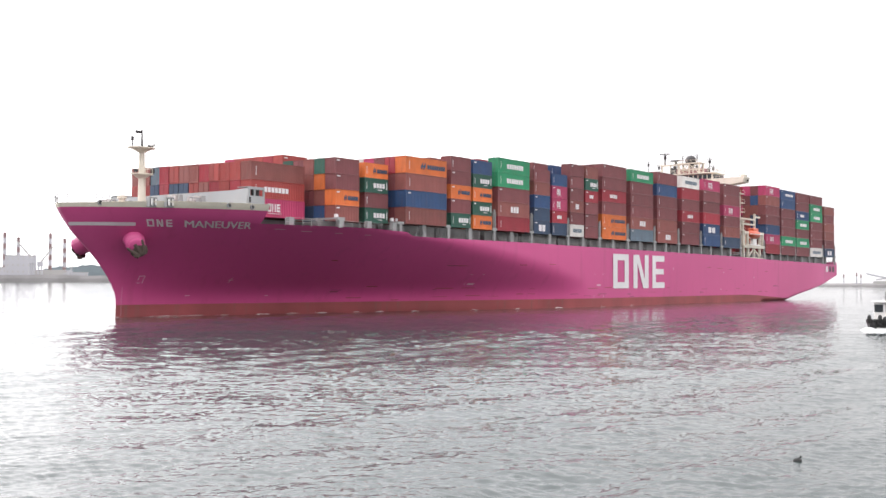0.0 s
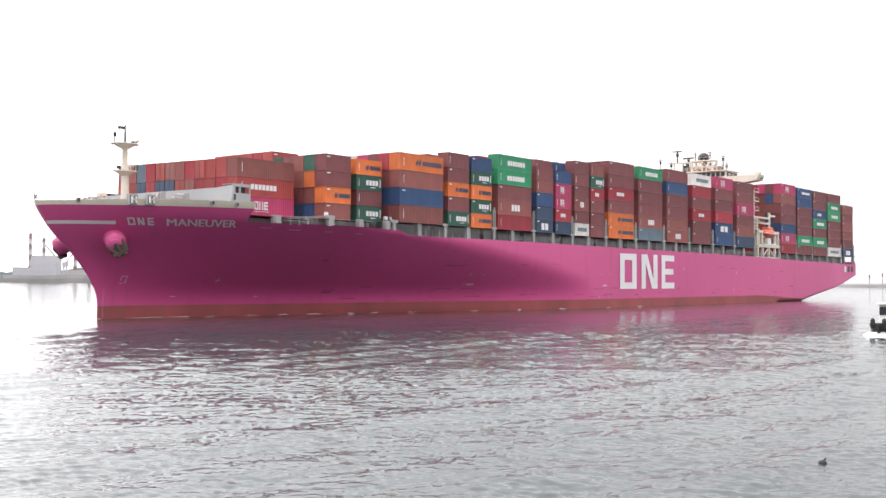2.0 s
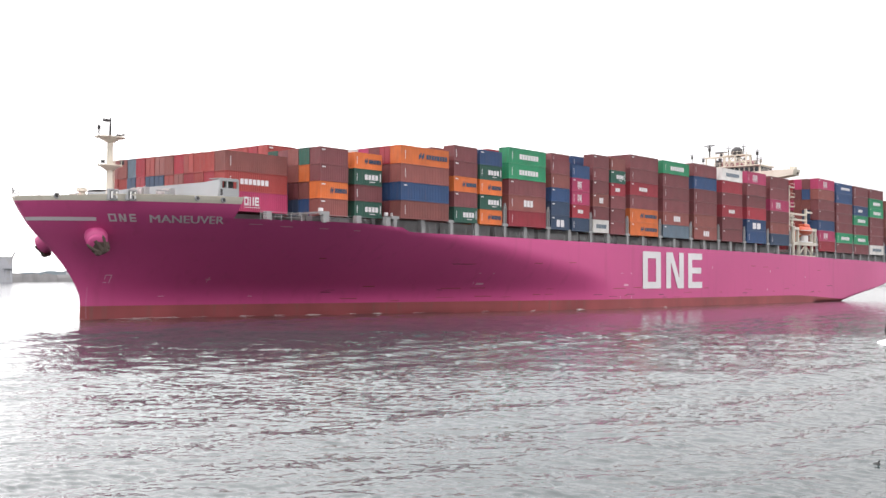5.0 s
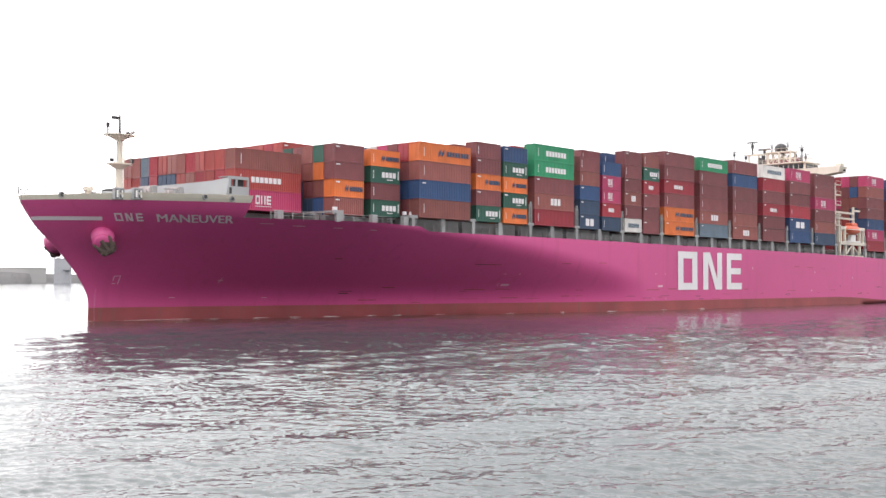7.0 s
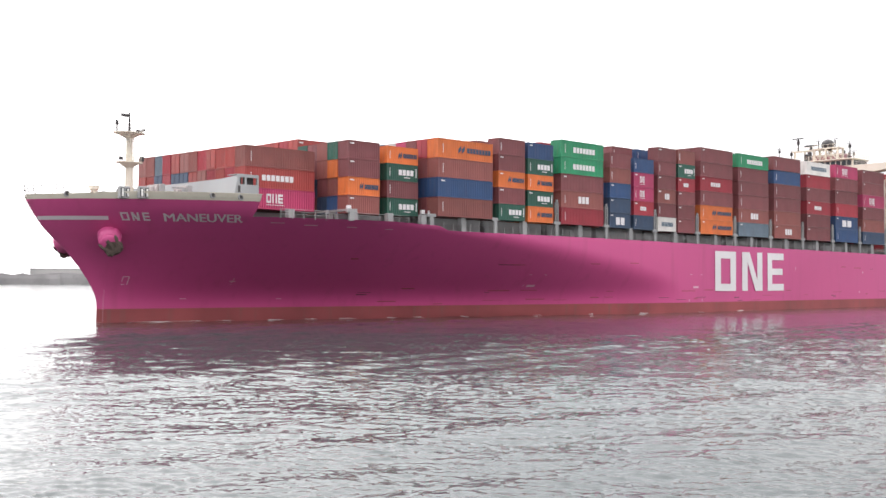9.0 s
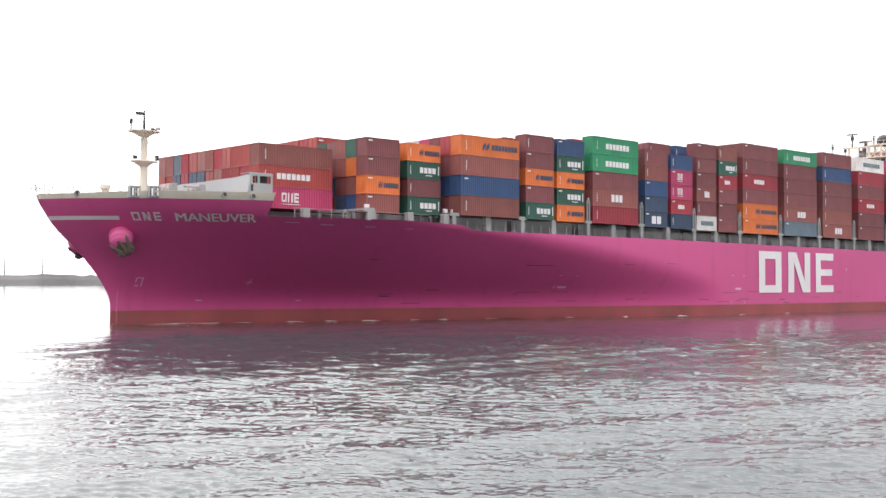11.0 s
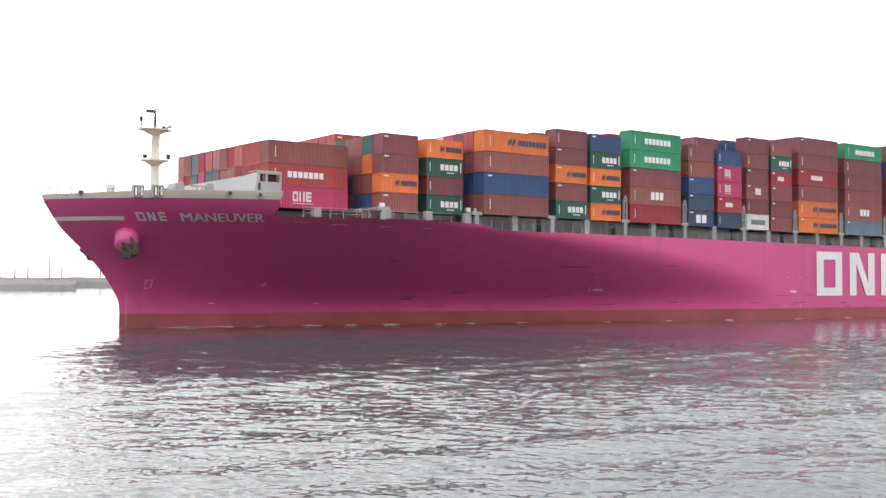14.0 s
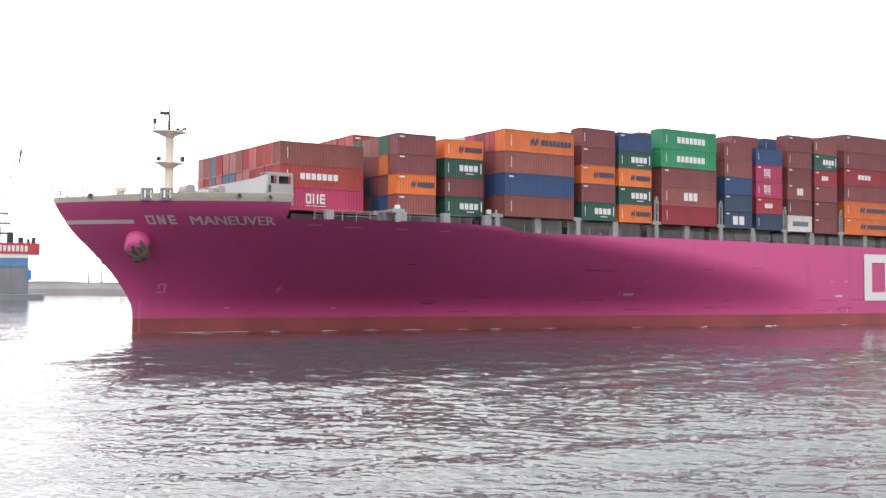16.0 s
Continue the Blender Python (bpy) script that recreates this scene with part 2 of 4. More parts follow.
DECK_LINE = ((-12, 15.1), (36, 15.1), (46.3, 14.8), (47.6, 14.15), (52, 14.1), (84, 14.1), (195, 13.5), (236, 12.9), (310, 12.3))


def curve(t, rows):
    """Value at t on a smooth line through (t, value) rows."""
    t = min(max(t, rows[0][0]), rows[-1][0])
    k = next(i for i in range(len(rows) - 1) if t <= rows[i + 1][0])
    slope = lambda i: (rows[min(i + 1, len(rows) - 1)][1] - rows[max(i - 1, 0)][1]) / (rows[min(i + 1, len(rows) - 1)][0] - rows[max(i - 1, 0)][0])
    (a, p), (b, q) = rows[k], rows[k + 1]
    h, u = b - a, (t - a) / (b - a)
    return p * (2 * u ** 3 - 3 * u * u + 1) + h * slope(k) * (u ** 3 - 2 * u * u + u) + q * (3 * u * u - 2 * u ** 3) + h * slope(k + 1) * (u ** 3 - u * u)


def deck_height(x):
    return mix(x, DECK_LINE)


def keel_height(x):
    return mix(x, ((0, -2.0), (246, -2.0), (254.5, -0.8), (275, 2.3), (291, 4.8), (304, 7.3)))


# the sections stand upright near the water and flare evenly above it, up to a knuckle that falls towards amidships
KNUCKLE = ((30, 15.1), (36, 15.0), (42, 14.7), (47, 14.3), (60, 13.2), (75, 11.4), (90, 9.4), (112, 6.5), (140, 4.0))


def opening(z):
    """How far the sections have opened at z: a slow start, then an even slope."""
    t = (z - 1.0) / 5.2
    return 0.07 * z + (0.0 if t < 0 else 5.2 * (t ** 3 - t ** 4 / 2) if t < 1 else 2.6 + z - 6.2)


def waterplane(d, z):
    """Half width at d metres aft of the stem, by the lines at height z."""
    length, full, blunt = (curve(z, q) for q in (ENTRY, FULL, BLUNT))
    u = min(1.0, max(0.0, d / length))
    return BEAM * (1 - (1 - u) ** full) ** blunt


def boot_top(x):
    return 2.05 - 1.75 * smooth_step(205, 260, x)


def half_breadth(x, z):
    """The hull's half width at x metres aft and z metres above the water."""
    d = x - curve(z, STEM)
    if z >= 15.1 or z <= 0:
        b = waterplane(d, z)
    else:
        top = curve(x, KNUCKLE)
        v, soft = opening(z) / opening(top), 0.001 + 0.30 * smooth_step(30, 110, x)
        bend = max(soft - abs(v - 1), 0) / soft
        v = min(v, 1.0) - bend * bend * soft / 4
        low, high = waterplane(d, 0.0), waterplane(d, 15.1)
        b = low + (high - low) * v
    if x > 225:
        k = keel_height(x)
        rise = min(1.0, max(0.0, (z - k) / (2.6 - 1.3 * smooth_step(250, 290, x))))
        b *= (1 - (1 - rise) ** 2.4) * (1 - 0.05 * smooth_step(270, 304, x))
    return b


def hull_strip(bm, low, high, x_end, across, rows, side=-1, out=0.0):
    """One side of the hull between two heights, given as functions of x."""
    grid = []
    for i in range(across + 1):
        w = (i / across) ** 1.6
        line = []
        for j in range(rows + 1):
            v = j / rows
            guess = -11 + (x_end + 11) * w
            for _ in range(4):
                z = low(guess) + (high(guess) - low(guess)) * v
                guess = curve(z, STEM) + (x_end - curve(z, STEM)) * w
            line.append(bm.verts.new((guess, side * (half_breadth(guess, z) + out), z)))
        grid.append(line)
    for a, b in zip(grid, grid[1:]):
        for j in range(rows):
            bm.faces.new((a[j], b[j], b[j + 1], a[j + 1]))
    return grid


def on_hull(bm, x0, x1, z0, z1, proud=0.10, steps=1, side=-1, lean=0.0):
    """A patch of paint on the hull's skin between x0..x1 and z0..z1."""
    up = min(6, max(1, int((z1 - z0) / 0.22)))
    last = None
    for i in range(steps + 1):
        line = []
        for j in range(up + 1):
            z = z0 + (z1 - z0) * j / up
            x = x0 + (x1 - x0) * i / steps - lean * (z - 14.25)
            line.append(bm.verts.new((x, side * (half_breadth(x, z) + proud), z)))
        if last:
            for j in range(up):
                bm.faces.new((last[j], line[j], line[j + 1], last[j + 1]))
        last = line


def wrap_on_hull(me, x, z, proud=0.14):
    """Lays a flat mesh (its x along the hull, its y up) on the port side."""
    for v in me.vertices:
        px, pz = x + v.co.x - 0.72 * v.co.y, z + v.co.y
        v.co = (px, -(half_breadth(px, pz) + proud + v.co.z), pz)


def word(text, size, width):
    """Lettering as a flat mesh of that height and width, from the built-in font."""
    c = bpy.data.curves.new("word", "FONT")
    c.body, c.size, c.resolution_u = text, 1.0, 3
    ob = new("word", c)
    bpy.context.view_layer.update()
    me = bpy.data.meshes.new_from_object(ob.evaluated_get(bpy.context.evaluated_depsgraph_get()))
    bpy.data.objects.remove(ob)
    xs, ys = [v.co.x for v in me.vertices], [v.co.y for v in me.vertices]
    for v in me.vertices:
        v.co = ((v.co.x - min(xs)) / (max(xs) - min(xs)) * width, (v.co.y - min(ys)) / (max(ys) - min(ys)) * size, 0)
    bm = bmesh.new()
    bm.from_mesh(me)
    bmesh.ops.triangulate(bm, faces=bm.faces)
    bmesh.ops.subdivide_edges(bm, edges=[e for e in bm.edges if e.calc_length() > 0.28], cuts=3)
    # heavier strokes: the same letters once more, a finger's width on and just proud
    twin = bmesh.ops.duplicate(bm, geom=bm.faces[:] + bm.edges[:] + bm.verts[:])["geom"]
    for v in twin:
        if isinstance(v, bmesh.types.BMVert):
            v.co += Vector((0.07, 0, 0.015))
    bm.to_mesh(me)
    bm.free()
    return me


ship = thing("container_ship", "magenta container ship under way with cream forecastle, loaded deck", "ship", aboard=True)


def build_hull():
    bm = bmesh.new()
    for side in (-1, 1):
        low = lambda x: max(boot_top(x), keel_height(x))
        hull_strip(bm, low, lambda x: max(low(x) + 0.1, deck_height(x)), 304, 170, 34, side)
        hull_strip(bm, lambda x: 15.1, lambda x: 17.1, 14.5, 48, 5, side)
    # transom
    rows = [(half_breadth(304, z), z) for z in np.linspace(7.3, 12.35, 10)]
    edge = [bm.verts.new((304, -b, z)) for b, z in rows] + [bm.verts.new((304, b, z)) for b, z in rows[::-1]]
    bm.faces.new(edge)
    bmesh.ops.remove_doubles(bm, verts=bm.verts, dist=0.004)
    hull = part("hull", bm, MAGENTA, ship, "magenta painted steel hull with flared bow", smooth=True)
    bm = bmesh.new()
    for side in (-1, 1):
        hull_strip(bm, lambda x: max(-2.0, keel_height(x)), lambda x: max(boot_top(x), keel_height(x) + 0.02), 304, 170, 5, side, 0.012)
    part("boot_topping", bm, BOOT, hull, "worn red underwater paint at the waterline", smooth=True)
    # decks, a little below the side plating's edge
    bm = bmesh.new()
    last = None
    for x in [-10.2] + list(np.linspace(-9, 14.2, 26)) + [14.5] + list(np.linspace(16, 303.8, 60)):
        z = (17.0 if x < 14.3 else deck_height(x)) - 0.25
        b = max(0.05, half_breadth(x, z) - 0.05)
        pair = [bm.verts.new((x, -b, z)), bm.verts.new((x, b, z))]
        if last:
            bm.faces.new((last[0], pair[0], pair[1], last[1]))
        last = pair
    part("deck", bm, DECK, ship, "dark painted steel deck")
    # raised bulwark round the forecastle
    bm = bmesh.new()
    top = lambda x: 18.0 - 0.35 * smooth_step(2, -9, x)
    for side in (-1, 1):
        hull_strip(bm, lambda x: 17.1, top, 14.5, 44, 2, side, 0.03)
        hull_strip(bm, lambda x: 17.1, top, 14.5, 44, 2, side, -0.22)
        hull_strip(bm, lambda x: top(x) - 0.001, lambda x: top(x) + 0.12, 14.5, 44, 1, side, 0.12)
    bulwark = part("bulwark", bm, CREAM, ship, "cream forecastle bulwark", smooth=False)
    for x, z in ((-7.0, 17.75), (8.3, 17.75), (11.8, 17.6)):
        bm = bmesh.new()
        y = -half_breadth(x, z) - 0.05
        rod(bm, (x, y + 0.1, z), (x, y - 0.12, z), 0.42, sides=14)
        f = part("fairlead", bm, GREY, bulwark)
        bm = bmesh.new()
        rod(bm, (x, y, z), (x, y - 0.15, z), 0.27, sides=12)
        part("opening", bm, DARK, f)
    for x in (-1.4, 0.6):
        y = -half_breadth(x, 17.6)
        bm = boxes((x - 0.75, x + 0.75, y - 0.22, y + 0.5, 17.15, 18.75, 0.05))
        f = part("roller_fairlead", bm, GREY, bulwark, "grey steel mooring roller housing")
        part("roller", boxes((x - 0.62, x - 0.15, y - 0.27, y, 17.35, 18.5), (x + 0.12, x + 0.6, y - 0.27, y, 17.35, 18.5)), DARK, f)
        for dx in (-0.38, 0.36):
            part("roller", rods(((x + dx, y - 0.3, 17.4), (x + dx, y - 0.3, 18.4), 0.14)), WHITE, f)
    for i in range(9):
        x = -11.0 + i * 0.62
        for s in (-1, 1):
            y = s * max(0.0, half_breadth(x, 18) - 0.15)
            rail = part("rail_stanchion", rods(((x, y, 18.1), (x, y, 19.0), 0.045)), GREY, bulwark)
    for z in (18.5, 18.95):
        bm = bmesh.new()
        for i in range(8):
            x = -11.0 + i * 0.62
            for s in (-1, 1):
                rod(bm, (x, s * max(0.0, half_breadth(x, 18) - 0.15), z), (x + 0.62, s * max(0.0, half_breadth(x + 0.62, 18) - 0.15), z), 0.03)
        part("rail", bm, GREY, bulwark)
    part("jackstaff", rods(((-6.5, 0, 17), (-6.5, 0, 22.2), 0.06)), WHITE, ship)
    # stripe, name and marks
    bm = bmesh.new()
    on_hull(bm, -8.45, -1.85, 14.35, 14.85, steps=24, lean=0.5)
    part("bow_stripe", bm, NAME, hull)
    x, name_z = -0.4, 14.3
    for shape in ("ring", "bars", "rows"):
        bm = bmesh.new()
        if shape == "ring":
            for a in ((0, 0.85, 0, 0.2), (0, 0.85, 0.85, 1.05), (0, 0.2, 0, 1.05), (0.65, 0.85, 0, 1.05)):
                on_hull(bm, x + a[0], x + a[1], name_z + a[2], name_z + a[3], steps=3, lean=0.72)
        elif shape == "bars":
            for a in ((0, 0.2, 0, 1.05), (0.58, 0.78, 0, 1.05)):
                on_hull(bm, x + a[0], x + a[1], name_z + a[2], name_z + a[3], steps=3, lean=0.72)
        else:
            for a in ((0, 0.75, 0, 0.2), (0, 0.75, 0.42, 0.62), (0, 0.75, 0.85, 1.05), (0, 0.2, 0.2, 0.85)):
                on_hull(bm, x + a[0], x + a[1], name_z + a[2], name_z + a[3], steps=3, lean=0.72)
        if shape == "bars":
            for k in range(5):
                on_hull(bm, x + 0.03 + 0.1 * k, x + 0.27 + 0.1 * k, name_z + 0.84 - 0.21 * k, name_z + 1.05 - 0.21 * k, 0.115, 2, lean=0.72)
        part("name_mark", bm, NAME, hull)
        x += 1.17
    me = word("MANEUVER", 1.02, 9.4)
    wrap_on_hull(me, 4.25, 14.25)
    me.materials.append(NAME)
    part("ship_name", me, NAME, hull, "white ship's name lettering")
    # large white house mark amidships: frame, posts and bars
    for rows in (((124.4, 132.5, 4.3, 5.8), (124.4, 132.5, 11.1, 12.6), (124.4, 126.6, 5.8, 11.1), (130.3, 132.5, 5.8, 11.1)),
                 ((135.0, 137.2, 4.3, 12.6), (141.2, 143.4, 4.3, 12.6)),
                 ((145.6, 152.7, 4.3, 5.8), (147.6, 152.2, 7.8, 9.2), (145.6, 152.7, 11.1, 12.6), (145.6, 147.6, 5.8, 11.1))):
        bm = bmesh.new()
        for q in rows:
            on_hull(bm, *q, steps=2)
        if len(rows) == 2:
            v = [bm.verts.new((x, -BEAM - 0.125, z)) for x, z in ((136.0, 12.6), (138.0, 12.6), (142.4, 4.3), (140.4, 4.3))]
            bm.faces.new(v)
        part("house_mark", bm, LETTER, hull, "large white block mark on the hull")
    for x, z, w, h in ((3.0, 6.6, 0.9, 0.12), (3.0, 5.5, 0.5, 0.12), (3.8, 5.5, 0.12, 1.1), (3.0, 6.0, 0.12, 0.6), (18.1, 6.0, 0.9, 0.1), (18.5, 5.6, 0.1, 0.9), (12.0, 3.4, 0.9, 0.1),
                       (27.0, 3.3, 0.8, 0.1), (22.3, 14.1, 2.0, 0.10), (29.0, 14.0, 1.6, 0.10), (35.6, 13.9, 1.4, 0.10), (17.4, 14.3, 1.9, 0.10), (71.2, 7.3, 0.5, 0.1),
                       (74.6, 7.3, 0.5, 0.1), (71.5, 5.2, 0.12, 0.5), (72.3, 5.2, 1.8, 0.35), (115.2, 7.6, 0.7, 0.1), (119.0, 7.6, 0.7, 0.1), (116.3, 4.9, 1.9, 0.4), (114.8, 2.2, 0.15, 0.6),
                       (119.4, 2.2, 0.15, 0.6), (158, 9.0, 0.3, 0.6), (192, 8.4, 0.5, 0.5), (216, 7.0, 0.5, 0.4), (190, 3.6, 0.5, 0.4)):
        bm = bmesh.new()
        on_hull(bm, x, x + w, z, z + h, steps=2)
        part("hull_mark", bm, FADED, hull)
    bm = bmesh.new()
    for i in range(14):
        on_hull(bm, 0.95, 1.1, 0.35 + i * 0.33, 0.44 + i * 0.33)
    part("draught_marks", bm, FADED, hull)
    # scuffs along the side where tugs and fenders rub
    rng = random.Random(4)
    for i in range(46):
        x, z = rng.uniform(32, 235), rng.choice((2.6, 2.9, 3.0, 4.2, 4.6, 9.0, 9.6)) + rng.uniform(-0.4, 0.4)
        bm = bmesh.new()
        on_hull(bm, x, x + rng.uniform(1.0, 5.0), z, z + rng.uniform(0.06, 0.16), proud=0.02, steps=2)
        part("scuff", bm, BOOT if rng.random() < 0.7 else DARK, hull)
    for x in (289.6, 293.8, 298.0):
        bm = bmesh.new()
        on_hull(bm, x, x + 2.6, 9.6, 11.6, proud=0.05, steps=2)
        part("mooring_port", bm, LETTER if x < 290 else DARK, hull, "mooring deck opening")


def build_anchors():
    for side in (-1, 1):
        x, z = -0.7, 12.35
        foot = Vector((x + 0.5, side * (half_breadth(x, z) - 1.4), z + 0.7))
        way = Vector((-0.40, side * 0.80, -0.46)).normalized()
        end = foot + way * 4.0
        bm = bmesh.new()
        rod(bm, foot, end, 1.75, 1.45, sides=28)
        rod(bm, end - way * 0.1, end + way * 0.35, 1.45, 1.0, sides=28)
        bolster = part("anchor_bolster", bm, MAGENTA, ship, "round magenta anchor bolster", smooth=True)
        along = Vector((0.62, 0, -0.78)) - way * Vector((0.62, 0, -0.78)).dot(way)
        along.normalize()
        wide = way.cross(along)
        o = end + way * 0.2
        part("chafing_plate", rods((end + along * 0.75 - way * 0.1, end + along * 0.75 + way * 0.36, 1.35, 0.95, 20)), RUSTY, bolster, "mud-streaked plate under the anchor")
        part("anchor_shank", rods((o - along * 0.6, o + along * 1.5, 0.32, 0.42)), RUSTY, bolster, "muddy rust-brown anchor shank")
        part("anchor_crown", rods((o + along * 1.2 - wide * 1.1, o + along * 1.2 + wide * 1.1, 0.42, 0.42, 9)), RUSTY, bolster, "muddy rust-brown anchor crown")
        for s in (-1, 1):
            bm = rods((o + along * 1.6 + wide * s * 0.45, o - along * 0.5 + wide * s * 1.25, 0.5, 0.16), (o - along * 0.1 + wide * s * 1.1, o - along * 0.7 + wide * s * 1.3, 0.3, 0.05))
            part("anchor_fluke", bm, RUSTY, bolster, "muddy rust-brown anchor fluke")


def build_foredeck():
    mast = part("foremast", rods(((4.9, 0, 16.6), (4.9, 0, 27.4), 0.62, 0.42, 16)), CREAM, ship, "cream tubular foremast with two platforms", smooth=False)
    for z, r in ((23.2, 1.9), (27.5, 2.3)):
        bm = bmesh.new()
        rod(bm, (4.9, 0, z - 0.75), (4.9, 0, z), 0.45, r * 0.8, 12)
        slab(bm, [(4.9 + r * math.cos(a) * 1.05, r * 0.8 * math.sin(a)) for a in np.linspace(0, 2 * math.pi, 13)[:-1]], z, z + 0.16)
        p = part("platform", bm, CREAM, mast)
        for a in np.linspace(0, 2 * math.pi, 9)[:-1]:
            x, y = 4.9 + r * math.cos(a), r * 0.76 * math.sin(a)
            if z < 25:
                part("stanchion", rods(((x, y, z + 0.1), (x, y, z + 1.0), 0.04)), CREAM, p)
        if z < 25:
            bm = bmesh.new()
            ring = [(4.9 + r * math.cos(a), r * 0.76 * math.sin(a), z + 1.0) for a in np.linspace(0, 2 * math.pi, 9)]
            for a, b in zip(ring, ring[1:]):
                rod(bm, a, b, 0.04)
            part("rail", bm, CREAM, p)
    part("topmast", rods(((4.9, 0, 27.4), (4.9, 0, 30.6), 0.22, 0.10)), DARK, mast)
    part("flag", boxes((3.6, 4.8, -0.04, 0.04, 29.9, 30.35)), DARK, mast)
    part("masthead_light", rods(((2.8, -0.3, 27.6), (2.8, -0.3, 28.8), 0.10), ((2.8, -0.3, 28.6), (2.8, -0.3, 29.2), 0.24)), DARK, mast)
    part("whip_aerial", rods(((2.8, -0.3, 29.1), (2.75, -0.3, 30.0), 0.04)), DARK, mast)
    part("horn", rods(((6.2, 0, 27.8), (7.1, -0.5, 28.25), 0.10, 0.25)), GREY, mast)
    part("floodlight", boxes((5.7, 6.1, -0.8, -0.4, 27.7, 28.1)), DARK, mast)
    part("floodlight", boxes((6.3, 6.8, -0.9, -0.5, 23.5, 24.2)), DARK, mast)
    part("floodlight", boxes((3.0, 3.5, -0.9, -0.5, 23.5, 23.95)), DARK, mast)
    part("ladder", boxes((5.45, 5.55, -0.25, -0.2, 17, 27.4), (5.45, 5.55, 0.2, 0.25, 17, 27.4), *[(5.45, 5.52, -0.2, 0.2, 17.2 + 0.4 * i, 17.25 + 0.4 * i) for i in range(25)]), CREAM, mast)
    # windlasses and winches
    for x, y in ((4.6, -8.4), (4.6, 8.6), (8.3, -9.4), (8.3, 9.0)):
        w = part("winch", boxes((x - 1.3, x + 1.3, y - 1.7, y + 1.7, 16.6, 18.0, 0.08), (x - 0.4, x + 0.4, y - 1.9, y - 1.5, 17.6, 19.5, 0.05), (x - 0.4, x + 0.4, y + 1.5, y + 1.9, 17.6, 19.5, 0.05)), GREY, ship, "grey mooring winch")
        for k in (-0.75, 0.75):
            part("drum", rods(((x, y + k - 0.5, 18.85), (x, y + k + 0.5, 18.85), 0.45, 0.45, 14), ((x, y + k - 0.62, 18.85), (x, y + k - 0.5, 18.85), 0.72, 0.72, 16),
                              ((x, y + k + 0.5, 18.85), (x, y + k + 0.62, 18.85), 0.72, 0.72, 16)), ROPE, w, "rope drum wound with pale mooring rope")
    for x, y in ((1.2, -6.2), (-3, -4), (11.5, -13.5)):
        part("bollard", rods(((x - 0.4, y, 16.6), (x - 0.4, y, 18.2), 0.24), ((x + 0.4, y, 16.6), (x + 0.4, y, 18.2), 0.24)), CREAM, ship)
    part("vent_head", rods(((-3.3, -6.0, 16.6), (-3.3, -6.0, 18.6), 0.5), ((-3.3, -6.0, 18.5), (-3.3, -6.0, 19.0), 0.75)), CREAM, ship)
    part("deck_stair", boxes((7.5, 7.7, -11.4, -10.4, 16.8, 19.0), (5.4, 7.6, -11.4, -11.25, 18.9, 19.1)), GREY, ship)
    # breakwater in front of the cargo: sloping wings with look-through openings
    top = ((-17.5, 20.75, 12.0), (-14.0, 20.45, 11.7), (-7.0, 20.4, 11.3), (0.0, 20.4, 11.0), (7.0, 20.4, 11.3), (14.0, 20.45, 11.7), (17.5, 20.75, 12.0))
    wall = part("breakwater", boxes((10.9, 11.2, -17.2, 17.2, 16.7, 16.95)), PALE, ship, "pale grey steel breakwater with square openings")
    for (y0, z0, x0), (y1, z1, x1) in zip(top, top[1:]):
        bm = bmesh.new()
        v = [bm.verts.new(q) for q in ((x0 - 0.5, y0, 16.7), (x1 - 0.5, y1, 16.7), (x1, y1, z1), (x0, y0, z0), (x0 - 0.2, y0, 16.7), (x1 - 0.2, y1, 16.7), (x1 + 0.3, y1, z1), (x0 + 0.3, y0, z0))]
        for q in ((0, 1, 2, 3), (5, 4, 7, 6), (3, 2, 6, 7), (0, 4, 5, 1), (0, 3, 7, 4), (1, 5, 6, 2)):
            bm.faces.new([v[i] for i in q])
        part("plate", bm, PALE, wall)
    for side in (-1, 1):
        y = side * 17.6
        bm = boxes(*[(a, b, y - 0.12, y + 0.12, c, d) for a, b, c, d in ((11.9, 15.4, 16.8, 19.5), (11.9, 15.4, 20.5, 20.85), (11.9, 12.3, 19.5, 20.5), (13.1, 13.4, 19.5, 20.5), (15.1, 15.4, 19.5, 20.5))])
        wing = part("side_wall", bm, PALE, wall)
        for a, b in ((12.3, 13.1), (13.4, 15.1)):
            part("window_lining", boxes((a, b, y + side * -0.9, y + side * -0.8, 19.4, 20.6)), DARK, wing)
        part("door", boxes((12.0, 12.35, y - 0.2, y - 0.1, 18.4, 19.3)), DARK, wing)
        part("roof", boxes((11.9, 15.4, min(y, y - side * 2.5), max(y, y - side * 2.5), 20.86, 20.95)), PALE, wing)


